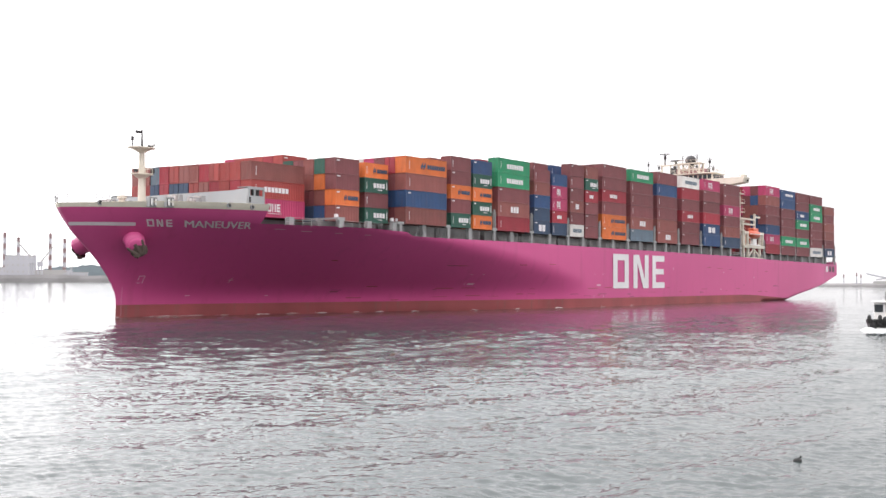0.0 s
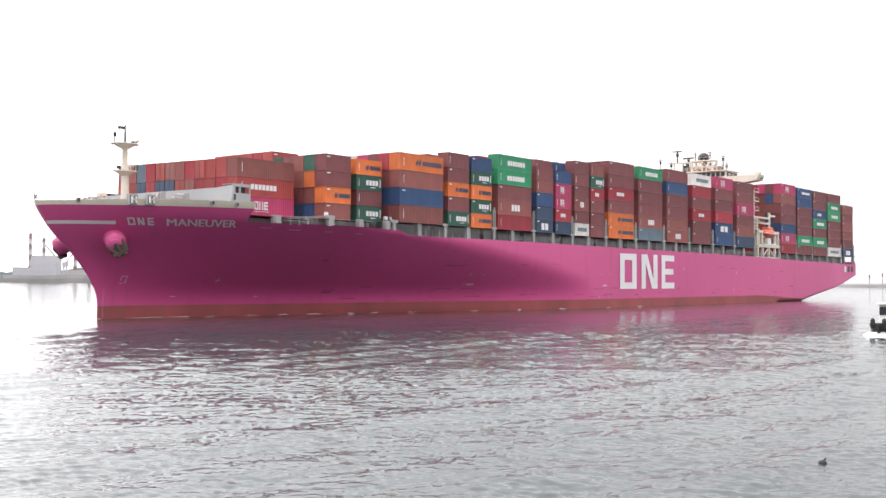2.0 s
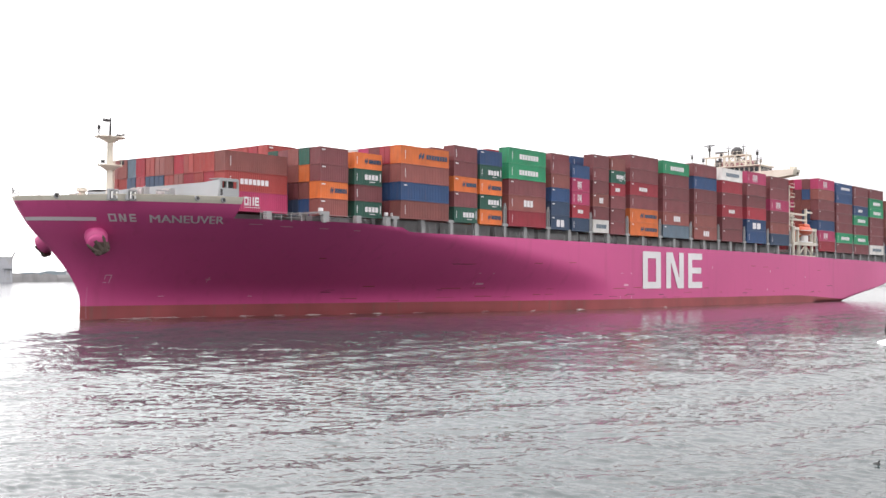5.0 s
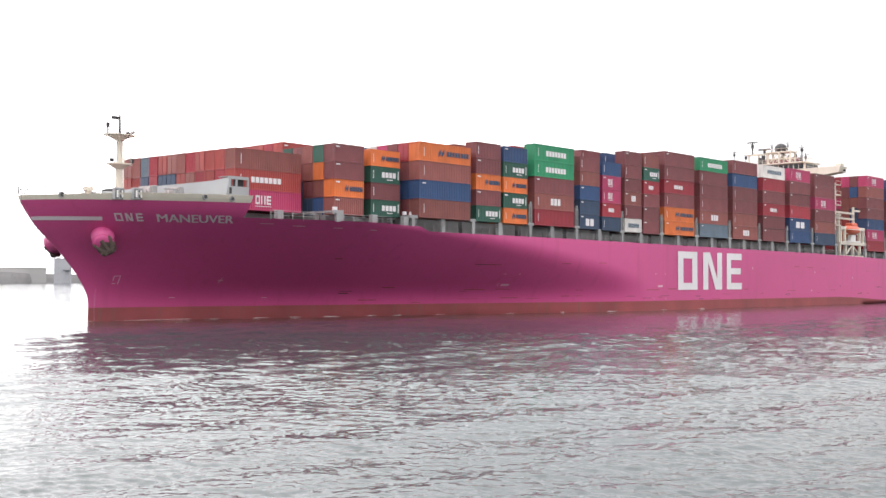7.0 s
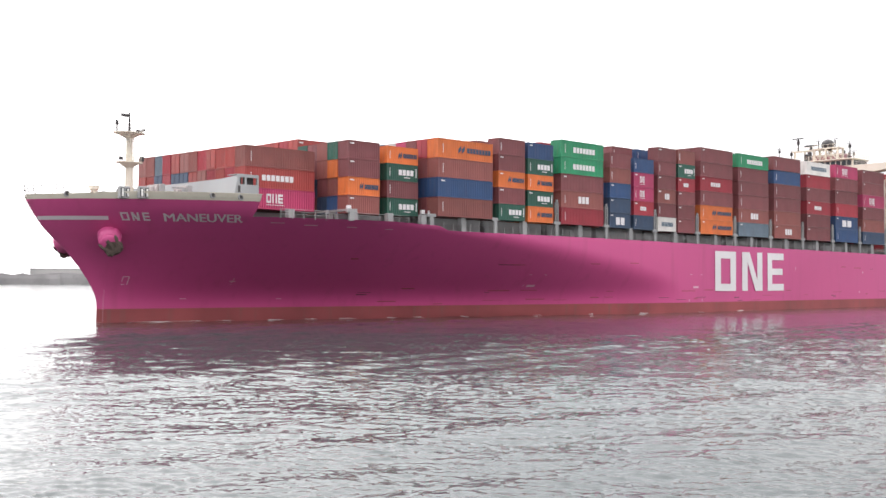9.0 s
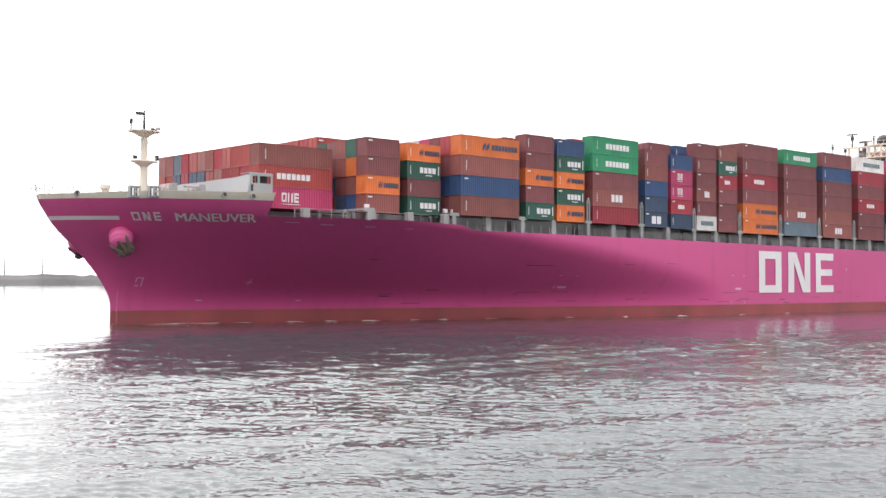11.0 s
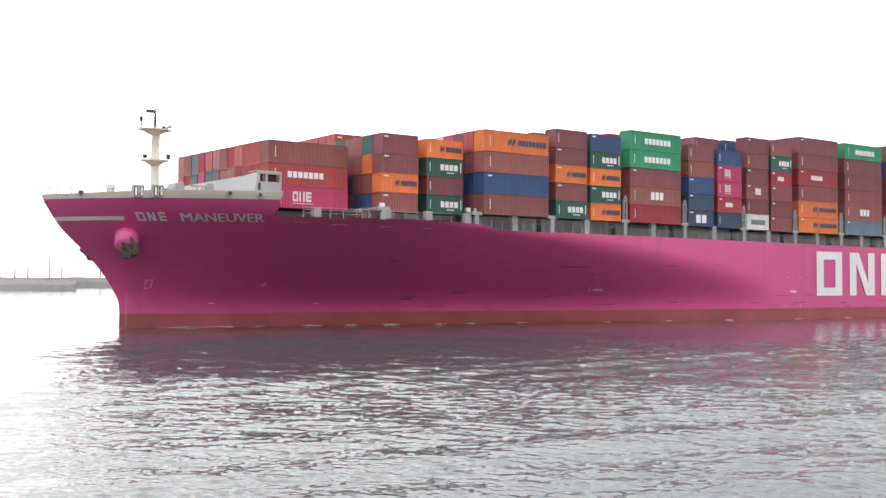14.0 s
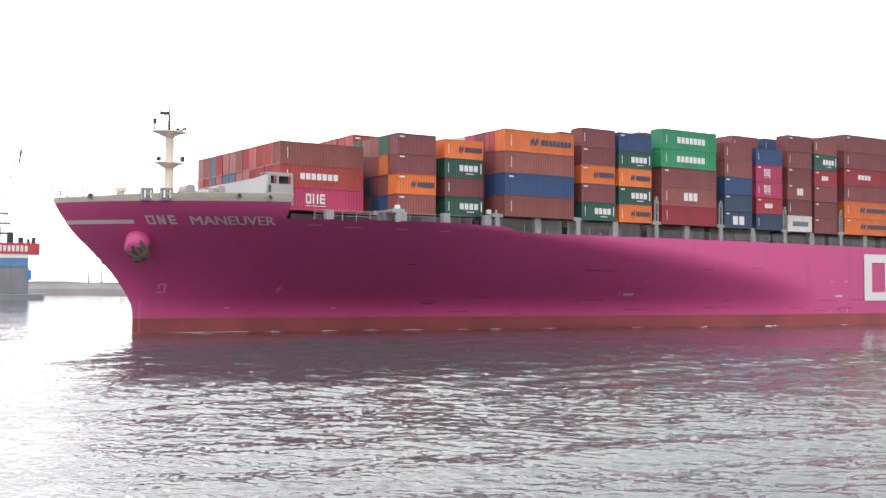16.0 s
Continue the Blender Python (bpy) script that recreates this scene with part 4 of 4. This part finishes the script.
# the outermost stack of each bay: from, to along the ship, base, top, half width, then colour and marking from below
STACKS = [
    (14.6, 26.9, 16.45, 25.45, 15.4, "pink:blocks vermilion:seven rust"),
    (29.4, 35.5, 16.2, 27.1, 20.2, "rust orange:blue_row brown brown"),
    (37.0, 43.4, 16.3, 26.9, 20.2, "green:row brown green:row orange:blue_row"),
    (45.3, 57.7, 16.35, 28.7, 22.7, "rust blue rust orange:blue_row"),
    (59.2, 65.7, 16.35, 30.0, 22.7, "green:row brown orange:blue_row brown brown"),
    (66.5, 73.1, 16.3, 29.9, 22.7, "orange:blue_row green:row orange:blue_row green:row blue"),
    (75.2, 87.2, 16.3, 31.2, 22.7, "red rust:grid brown bright_green:wide_row bright_green:wide_row"),
    (89.2, 95.6, 16.2, 30.1, 22.7, "navy:slash navy blue rust brown"),
    (96.6, 103.0, 16.15, 29.7, 22.7, "navy red:small pink:blocks pink:blocks blue"),
    (104.4, 110.5, 16.1, 32.5, 22.7, "white:dark_row brown rust:grid brown brown brown"),
    (111.3, 117.3, 16.0, 32.5, 22.7, "brown brown brown red:small green:row rust"),
    (119.4, 131.6, 16.05, 33.8, 22.7, "orange:blue_row orange:blue_row brown red:small brown brown"),
    (134.0, 146.5, 16.05, 33.8, 22.7, "steel rust:grid brown brown brown bright_green:wide_row"),
    (149.0, 161.0, 16.05, 34.4, 22.7, "rust:grid rust brown brown blue brown"),
    (164.0, 175.6, 16.05, 34.5, 22.7, "brown brown red:small brown red white:dark_row"),
    (178.4, 190.2, 16.05, 34.8, 22.7, "blue blue:slash red brown brown pink:blocks"),
    (193.0, 205.4, 15.9, 34.6, 22.7, "navy rust brown pink:blocks brown brown"),
    (227.1, 239.8, 14.95, 36.5, 22.7, "red pink:blocks blue brown brown rust pink:blocks"),
    (241.5, 255.1, 14.8, 36.2, 22.7, "brown bright_green:wide_row brown brown brown blue blue:long_row"),
    (256.3, 269.3, 14.7, 36.2, 22.7, "brown bright_green:wide_row brown bright_green:wide_row blue:small brown brown"),
    (270.7, 283.8, 14.8, 36.2, 22.7, "white:dark_row brown brown brown bright_green:wide_row bright_green:wide_row brown"),
    (286.2, 297.6, 15.0, 33.2, 22.7, "navy:slash brown rust rust brown rust")]
MANY = ["brown"] * 5 + ["rust"] * 4 + ["vermilion", "red", "blue", "navy", "pink", "orange", "green"]


def build_containers():
    rng = random.Random(11)
    hidden = bmesh.new()
    for k, (x0, x1, z0, z1, half, tiers) in enumerate(STACKS):
        tiers = [t.replace("_", " ").split(":") for t in tiers.split()]
        high = (z1 - z0) / len(tiers)
        lanes = int(round(2 * half / 2.52))
        for lane in range(lanes):
            y = -half + WIDE / 2 + lane * (2 * half - WIDE) / (lanes - 1)
            count = len(tiers)
            if lane and rng.random() < 0.25 and k not in (0, 1):
                count += rng.choice((-1, 0))
            if k == 8 and lane in (1, 2, 3, 4):
                count += 1
            # taller boxes stand in the middle of the second bay
            inner = k == 1 and abs(y) < 6.6
            high = (28.35 - z0) / 4 if inner else (25.45 + 0.04 * lane - z0) / 3 if k == 0 and lane else (z1 - z0) / len(tiers)
            for t in range(count):
                z = z0 + t * high
                if inner and t == count - 1:
                    container(x0, y, z, x1 - x0, high, rng.choice(("pink", "red", "vermilion")), doors=True)
                elif lane == 0:
                    container(x0, y, z, x1 - x0, high, tiers[t][0], tiers[t][1] if len(tiers[t]) > 1 else "")
                elif k == 0 or lane <= (3 if k in (1, 3) else 5 if k == 17 else 1 if t < len(tiers) - 2 else 2):
                    colour = rng.choice(MANY)
                    if k == 0:
                        colour = rng.choice(["rust", "red", "vermilion", "red", "rust", "vermilion", "vermilion"]) if t == 2 else rng.choice(["red", "red", "vermilion", "rust", "vermilion", "navy"])
                        colour = "steel" if t == 2 and lane == 9 else colour
                    if k == 8 and t == len(tiers):
                        colour = ("orange", "brown", "rust", "orange")[lane - 1]
                    if k == 1 and lane == 1:
                        colour = ("blue", "rust", "orange", "green")[min(t, 3)]
                    container(x0, y, z, x1 - x0, high, colour, doors=rng.random() < 0.5)
                else:
                    box(hidden, x0, x1, y - WIDE / 2, y + WIDE / 2, z + 0.02, z + high - 0.02)
    me = mesh_of("inner_containers", hidden, None)
    m = bpy.data.materials.new("mixed container paints")
    m.use_nodes = True
    n, l = m.node_tree.nodes, m.node_tree.links
    geo, ramp, grain = n.new("ShaderNodeNewGeometry"), n.new("ShaderNodeValToRGB"), n.new("ShaderNodeTexNoise")
    ramp.color_ramp.interpolation = "CONSTANT"
    names = ["brown", "rust", "blue", "brown", "orange", "rust", "green", "brown", "pink", "red", "brown", "white"]
    for i, c in enumerate(names):
        el = ramp.color_ramp.elements[i] if i < 2 else ramp.color_ramp.elements.new(i / len(names))
        el.position, el.color = i / len(names), (*BOX_COLOURS[c], 1)
    dirt = n.new("ShaderNodeMixRGB")
    dirt.blend_type = "MULTIPLY"
    dirt.inputs["Fac"].default_value = 0.5
    grain.inputs["Scale"].default_value = 0.8
    l.new(geo.outputs["Random Per Island"], ramp.inputs["Fac"])
    l.new(ramp.outputs["Color"], dirt.inputs["Color1"])
    l.new(grain.outputs["Fac"], dirt.inputs["Color2"])
    l.new(dirt.outputs["Color"], n["Principled BSDF"].inputs["Base Color"])
    n["Principled BSDF"].inputs["Roughness"].default_value = 0.55
    me.materials.append(m)
    ob = tagged(new("inner_containers", me), "mixed coloured containers packed inside the deck stacks", "containers", kind="stuff")
    ob.matrix_basis = SHIP_START
    ABOARD.append(ob)


build_containers()


# ---- foam, small craft and the far shore ----
def polar(turn, far, z=0.0):
    """A place by its bearing (degrees right of the first view) and its distance."""
    return Vector((far * math.sin(radians(turn)), far * math.cos(radians(turn)), z))


def foam_patch(x, y, long, wide, seed):
    rng = random.Random(seed)
    bm = bmesh.new()
    n = 14
    rim = []
    for i in range(n):
        a = 2 * math.pi * i / n
        k = rng.uniform(0.35, 1.2)
        rim.append(bm.verts.new((long / 2 * math.cos(a) * k, wide / 2 * math.sin(a) * k, rng.uniform(0.03, 0.07))))
    top = bm.verts.new((long * rng.uniform(-0.25, 0.25), 0, rng.uniform(0.08, 0.14)))
    for i in range(n):
        bm.faces.new((rim[i], rim[(i + 1) % n], top))
    ob = new("foam_patch", mesh_of("foam_patch", bm, FOAM))
    tagged(ob, "small white foam crest on the water beside the hull", "foam", "foam along the hull")
    ob.matrix_basis = SHIP_START @ pose(x, y, 0.07, 0, 0, math.degrees(math.atan2(half_breadth(x, 0.2) - half_breadth(x + 2, 0.2), 2)))
    ABOARD.append(ob)


def build_foam():
    rng = random.Random(3)
    for x, long in ((-0.5, 2.2), (7.5, 5.2), (10.2, 3.0), (13.6, 3.6), (19, 2.2), (27, 2.6), (33, 2.0), (39, 2.4), (47, 1.6), (52, 2.0), (61, 2.4), (76, 2.2), (88, 1.6), (101, 2.4), (118, 2.0), (134, 2.0)):
        foam_patch(x, -half_breadth(x, 0.2) - rng.uniform(0.3, 0.8), long * 1.35, rng.uniform(0.16, 0.3), rng.randrange(999))


def build_wash():
    """Broken foam in the water that the stern leaves."""
    rng = random.Random(8)
    for i in range(16):
        x, y = rng.uniform(262, 330), rng.uniform(-30, -12)
        foam_patch(x, y, rng.uniform(1.0, 3.6), rng.uniform(0.15, 0.4), rng.randrange(999))


def build_workboat():
    boat = thing("workboat", "small black-hulled workboat with white cabin and tyre fenders", "boat", at=pose(52.9, 131.0, 0, 0, 0, 58))
    bm = bmesh.new()
    rows = []
    for i in range(9):
        x = -0.4 + 7.5 * (i / 8)
        b = 1.35 * min(1.0, 0.45 + (i / 8) * 1.6)
        sheer = 1.15 - 0.45 * smooth_step(0, 5, x)
        rows.append([bm.verts.new((x + (0.5 if z < 0 else 0) * (i == 0), s * b * (0.7 if z < 0 else 1), z)) for s, z in ((-1, sheer), (-1, -0.3), (1, -0.3), (1, sheer))])
    for a, b in zip(rows, rows[1:]):
        for j in range(4):
            bm.faces.new((a[j], b[j], b[(j + 1) % 4], a[(j + 1) % 4]))
    bm.faces.new(rows[0]), bm.faces.new(rows[-1][::-1])
    part("hull", bm, DARK, boat, "black workboat hull")
    cabin = part("cabin", boxes((4.2, 6.7, -0.95, 0.95, 0.6, 2.6, 0.08)), WHITE, boat, "white wheelhouse")
    part("roof", boxes((3.9, 6.9, -1.1, 1.1, 2.6, 2.72)), WHITE, cabin)
    for y in (-0.5, 0.5):
        part("window", boxes((4.14, 4.23, y - 0.38, y + 0.38, 1.7, 2.4)), GLASS, cabin)
    for x in (4.8, 6.0):
        part("window", boxes((x - 0.4, x + 0.4, -1.0, -0.92, 1.7, 2.4)), GLASS, cabin)
    part("mast", rods(((4.6, 0, 2.7), (4.6, 0, 3.6), 0.03)), DARK, cabin)
    for x, y, z in ((-0.75, 0.45, 1.15), (-0.75, -0.45, 1.15), (-0.6, 0.0, 0.75), (-0.3, -0.8, 1.0), (0.3, -1.05, 0.75), (1.6, -1.45, 0.6), (3.0, -1.45, 0.5), (4.4, -1.45, 0.5)):
        bm = bmesh.new()
        for i in range(10):
            a, b = 2 * math.pi * i / 10, 2 * math.pi * (i + 1) / 10
            rod(bm, (x + 0.3 * math.cos(a), y, z + 0.3 * math.sin(a)), (x + 0.3 * math.cos(b), y, z + 0.3 * math.sin(b)), 0.14, sides=6)
        part("tyre_fender", bm, RUBBER, boat, "black tyre fender")
    for k, (x, w, z) in enumerate(((0.0, 2.6, 0.42), (-0.8, 1.7, 0.26), (1.2, 3.3, 0.25), (-1.7, 0.8, 0.10))):
        bm = bmesh.new()
        bmesh.ops.create_icosphere(bm, subdivisions=3, radius=1.0, matrix=Matrix.Diagonal((0.95, w / 2, z, 1)))
        for v in bm.verts:
            v.co *= 1 + 0.25 * noise.noise(v.co * 2.5 + Vector((k * 7, 0, 0)))
        p = part("bow_wave", bm, FOAM, boat, "white bow wave foam", smooth=True)
        p.matrix_basis = pose(x, 0, 0.02)
    return boat


def build_float():
    ob = thing("float", "small black mooring float on the water", "float", at=pose(12.0, 36.4, 0.05))
    bm = bmesh.new()
    bmesh.ops.create_uvsphere(bm, u_segments=16, v_segments=10, radius=0.13, matrix=Matrix.Translation((0.0, 0, 0.05)) @ Matrix.Diagonal((1.15, 1, 0.9, 1)))
    part("body", bm, RUBBER, ob, smooth=True)
    part("ring", rods(((0.05, 0, 0.14), (0.11, 0, 0.22), 0.03)), RUBBER, ob)
    return ob


def ribbon(name, rows, material, label, category, depth=60):
    """A shore, wall or hill along bearings: rows of bearing, distance, height."""
    bm = bmesh.new()
    rng = random.Random(len(name))
    last = None
    for a, b in zip(rows, rows[1:]):
        for i in range(10 if b is rows[-1] else 9):
            u = i / 9
            turn, far, high = (p + (q - p) * u for p, q in zip(a, b))
            h = high * rng.uniform(0.9, 1.08)
            line = [bm.verts.new(polar(turn, far, -1)), bm.verts.new(polar(turn, far + 1.5, h * 0.55)), bm.verts.new(polar(turn, far + 4, h)), bm.verts.new(polar(turn, far + depth, h)), bm.verts.new(polar(turn, far + depth, -1))]
            if last:
                for j in range(4):
                    bm.faces.new((last[j], line[j], line[j + 1], last[j + 1]))
            last = line
    ob = new(name, mesh_of(name, bm, material))
    return tagged(ob, label, category, kind="structure")


def chimney(turn, far, high, width):
    ob = thing("chimney", "tall power plant chimney in red and white bands", "chimney", "chimneys of the power plant", at=Matrix.Translation(polar(turn, far)))
    for i in range(9):
        z0, z1 = high * i / 9, high * (i + 1) / 9
        k = 1 - 0.25 * (i / 9)
        part("band", rods(((0, 0, z0), (0, 0, z1), width / 2 * k, width / 2 * (k - 0.028), 16)), HAZY["brick"] if i % 2 == 0 else HAZY["wall"], ob)


def block(name, turn, far, wide, deep, high, material, label, category, floors=3):
    m = Matrix.Translation(polar(turn, far)) @ pose(0, 0, 0, 0, 0, -turn)
    ob = thing(name, label, category, "buildings on the far shore", at=m)
    part("wall", boxes((-wide / 2, wide / 2, 0, deep, 0, high)), material, ob)
    part("roof", boxes((-wide / 2 - 0.5, wide / 2 + 0.5, -0.5, deep + 0.5, high, high + 1.2)), HAZY["concrete"], ob)
    n = max(2, int(wide / 9))
    for f in range(floors):
        for i in range(n):
            x = -wide / 2 + wide * (i + 0.5) / n
            z = high * (f + 0.4) / floors
            # panes near the wall's tone: haze's low contrast is painted in
            part("window", boxes((x - 1.6, x + 1.6, -0.25, 0.1, z, z + high / floors * 0.3)), HAZY["concrete"], ob)


def jib_crane(turn, far, high, lean, label="pale harbour crane with a raised lattice jib"):
    m = Matrix.Translation(polar(turn, far)) @ pose(0, 0, 0, 0, 0, -turn)
    ob = thing("harbour_crane", label, "crane", "cranes on the far shore", at=m)
    for x in (-5, 5):
        part("leg", rods(((x, 0, 0), (x * 0.5, 0, high * 0.4), high * 0.02)), HAZY["wall"], ob)
    part("cab", boxes((-6, 6, -4, 4, high * 0.4, high * 0.52)), HAZY["wall"], ob)
    jib = part("jib", rods(((0, 0, high * 0.5), (lean, 0, high), high * 0.012), ((3, 0, high * 0.5), (lean, 0, high), high * 0.008)), HAZY["concrete"], ob)
    bm = bmesh.new()
    for i in range(8):
        u, w = i / 8, (i + 1) / 8
        rod(bm, (lean * u, 0, high * (0.5 + 0.5 * u)), (3 + (lean - 3) * w, 0, high * (0.5 + 0.5 * w)), high * 0.007, sides=5)
    part("lacing", bm, HAZY["concrete"], jib)


def lamp_pole(turn, far, z, high):
    ob = thing("lamp_pole", "slender grey lamp pole on the breakwater", "lamp pole", "lamp poles on the breakwater", at=Matrix.Translation(polar(turn, far, z)))
    part("pole", rods(((0, 0, 0), (0, 0, high * 0.45), 1.3, 1.0), ((0, 0, high * 0.45), (0, 0, high), 0.9, 0.6)), GREY, ob)
    part("lamp_head", boxes((-1.6, 1.6, -0.5, 0.5, high - 0.8, high)), HAZY["stone"], ob)


def build_shore():
    ribbon("shore_left", [(-16.0, 2230, 13), (-23.5, 2200, 14), (-25.2, 1950, 14), (-30, 1800, 17)], HAZY["stone"], "low stone-faced far shore with quays", "shore", 400)
    ribbon("breakwater_left", [(-29.0, 1790, 15), (-33, 1740, 16), (-42, 1690, 15)], HAZY["stone"], "long grey breakwater", "breakwater", 60)
    ribbon("breakwater_near", [(-36.0, 1000, 9.0), (-38.6, 990, 9.5), (-44, 960, 9.5)], HAZY["stone"], "grey stone breakwater", "breakwater", 30)
    # the hills' blue-grey colour carries the haze of distance
    ribbon("hill_left", [(-15.0, 2700, 20), (-17.5, 2700, 42), (-19.5, 2700, 36), (-21, 2700, 26), (-24, 2700, 22), (-27, 2700, 16)], HAZY["woods"], "wooded hills behind the port, haze put into their colour", "hill", 300)
    ribbon("breakwater_right", [(18.0, 1310, 3.6), (24.5, 1290, 4.2)], HAZY["stone"], "low stone breakwater", "breakwater", 25)
    for turn, high in ((-22.25, 106), (-21.62, 96), (-20.13, 106), (-19.45, 95)):
        chimney(turn, 2500, high, 8.5)
    block("power_plant", -21.5, 2440, 62, 40, 55, HAZY["wall"], "pale grey power plant boiler house", "power plant", 4)
    block("power_plant", -22.6, 2440, 40, 40, 30, HAZY["wall"], "pale low turbine hall of the power plant", "power plant", 2)
    block("warehouse", -20.1, 2380, 60, 40, 24, HAZY["concrete"], "pale warehouse on the quay", "warehouse", 2)
    block("warehouse", -18.9, 2380, 50, 40, 19, HAZY["wall"], "pale warehouse on the quay", "warehouse", 2)
    block("warehouse", -28.6, 1880, 120, 30, 24, HAZY["concrete"], "long low pale shed on the shore", "warehouse", 1)
    for turn, far, high, lean in ((-21.0, 2350, 95, -38), (-20.6, 2350, 80, 30), (-19.2, 2340, 46, 12), (-26.2, 1800, 70, -8), (-25.8, 1790, 52, 12)):
        jib_crane(turn, far, high, lean)
    block("quay_shed", -26.0, 1790, 26, 20, 38, HAZY["wall"], "pale lattice-like loading tower on the quay", "tower", 4)
    for turn, far, z, high in ((-36.7, 1740, 14, 38), (-34.85, 1740, 14, 38), (-33.1, 1740, 14, 32), (-38.9, 1700, 14, 30), (-38.3, 1700, 14, 34), (-37.3, 1700, 14, 40)):
        lamp_pole(turn, far, z, high)
    for turn, far, high in ((20.5, 1300, 14), (21.1, 1300, 16), (21.3, 1300, 14)):
        ob = thing("beacon", "small banded beacon tower on the breakwater", "beacon", "beacons on the breakwater", at=Matrix.Translation(polar(turn, far)))
        part("tower", rods(((0, 0, 3), (0, 0, high - 4), 0.7, 0.5)), HAZY["wall"], ob)
        part("lantern", rods(((0, 0, high - 4), (0, 0, high), 0.9, 0.6)), HAZY["brick"], ob)
    m = Matrix.Translation(polar(22.0, 1290)) @ pose(0, 0, 0, 0, 0, -22)
    ob = thing("loader", "pale inclined conveyor loader on the breakwater", "loader", at=m)
    part("boom", rods(((-10, 0, 15), (28, 0, 6), 0.9)), HAZY["wall"], ob)
    part("boom", rods(((0, 0, 8), (30, 0, 13), 0.7)), HAZY["wall"], ob)
    part("base", boxes((-3, 24, -3, 3, 3, 6.5)), HAZY["concrete"], ob)


def build_barge():
    """Moored vessel that comes into view at the end: grey hull, blue and red bands, deck gear."""
    m = Matrix.Translation(polar(-41.75, 576, -1.0)) @ pose(0, 0, 0, 0, 0, 41.45)
    ob = thing("moored_vessel", "moored vessel with grey hull, blue band and red upper works", "ship", at=m)
    part("hull", boxes((-90, 7.5, 0, 22, -1, 4.0, 0.3), (-90, 0, 0.6, 22, 4.0, 17.5, 0.2)), paint("grey vessel plates", (0.22, 0.23, 0.25), 0.6, wear=0.4, grain=0.2, big=0.05, streaks=0.3, stain=(0.2, 0.13, 0.1)), ob)
    part("blue_band", boxes((-90, -0.3, 0.4, 21.5, 17.5, 22.0)), paint("blue vessel band", (0.10, 0.22, 0.42), 0.5), ob)
    part("white_band", boxes((-90, -0.2, 0.3, 21.5, 22.0, 24.0)), WHITE, ob)
    bm = bmesh.new()
    slab(bm, [(-90, 0), (0, 0), (5, 3), (5, 20), (-90, 22)], 24.0, 29.5)
    part("red_band", bm, paint("red vessel band", (0.48, 0.05, 0.07), 0.5), ob)
    for i in range(7):
        part("marking", boxes((-14 + i * 2.0, -12.7 + i * 2.0, -0.12, 0.02, 25.2, 28.2)), LETTER, ob)
    for x, w, h in ((-9, 3, 5.5), (-4, 2.5, 3), (-0.5, 1.5, 2.2), (2, 2, 3), (-16, 5, 8)):
        part("deck_gear", boxes((x - w / 2, x + w / 2, 4, 8, 29.5, 29.5 + h, 0.2)), DARK, ob)
    # mast and derrick are white so that their colour stands in for haze
    part("mast", rods(((-15, 8, 29), (-15, 8, 62), 1.1, 0.7)), WHITE, ob, "deck mast, whitened to stand in for haze")
    part("derrick", rods(((-18, 8, 38), (-4.5, 8, 78), 0.4, 0.25)), WHITE, ob)
    part("derrick_hook", rods(((-4.5, 8, 77), (-5.5, 8, 70), 0.5, 0.3)), DARK, ob)
    for k in range(3):
        part("platform", boxes((-18 - k, -10 + k, 6, 10, 44 - 5 * k, 45 - 5 * k)), GREY, ob)
    part("fender", boxes((-1, 1.2, -0.5, 3, 11, 16)), paint("blue fender", (0.06, 0.22, 0.6), 0.6), ob)


build_foam()
build_wash()
workboat = build_workboat()
workboat.scale = (1.35, 1.35, 1.35)
float_buoy = build_float()
build_shore()
build_barge()


def motions():
    for ob in ABOARD:
        m = ob.matrix_basis.copy()
        walk(ob, [(0, m), (16, SHIP_TRAVEL @ m)])
    m = workboat.matrix_basis.copy()
    walk(workboat, [(0, m), (2, pose(46.3, 120.7, 0, 0, 0, 58)), (4, pose(40.2, 110.5, 0, 0, 0, 58)), (8, pose(31, 94, 0, 0, 0, 84)), (12, pose(37, 78, 0, 0, 0, 122)), (16, pose(56, 71, 0, 0, 0, 162))])
    m = float_buoy.matrix_basis.copy()
    walk(float_buoy, [(t, Matrix.Translation((0, 0, 0.03 * math.sin(t * 2.1))) @ m @ pose(0, 0, 0, 5 * math.sin(t * 1.7), 4 * math.cos(t * 2.0), 0)) for t in [0.5 * i for i in range(33)]])
    # the ripples run with the breeze
    walk(water, [(0, pose(0, 0, 0)), (16, pose(-7, -9, 0))])


motions()
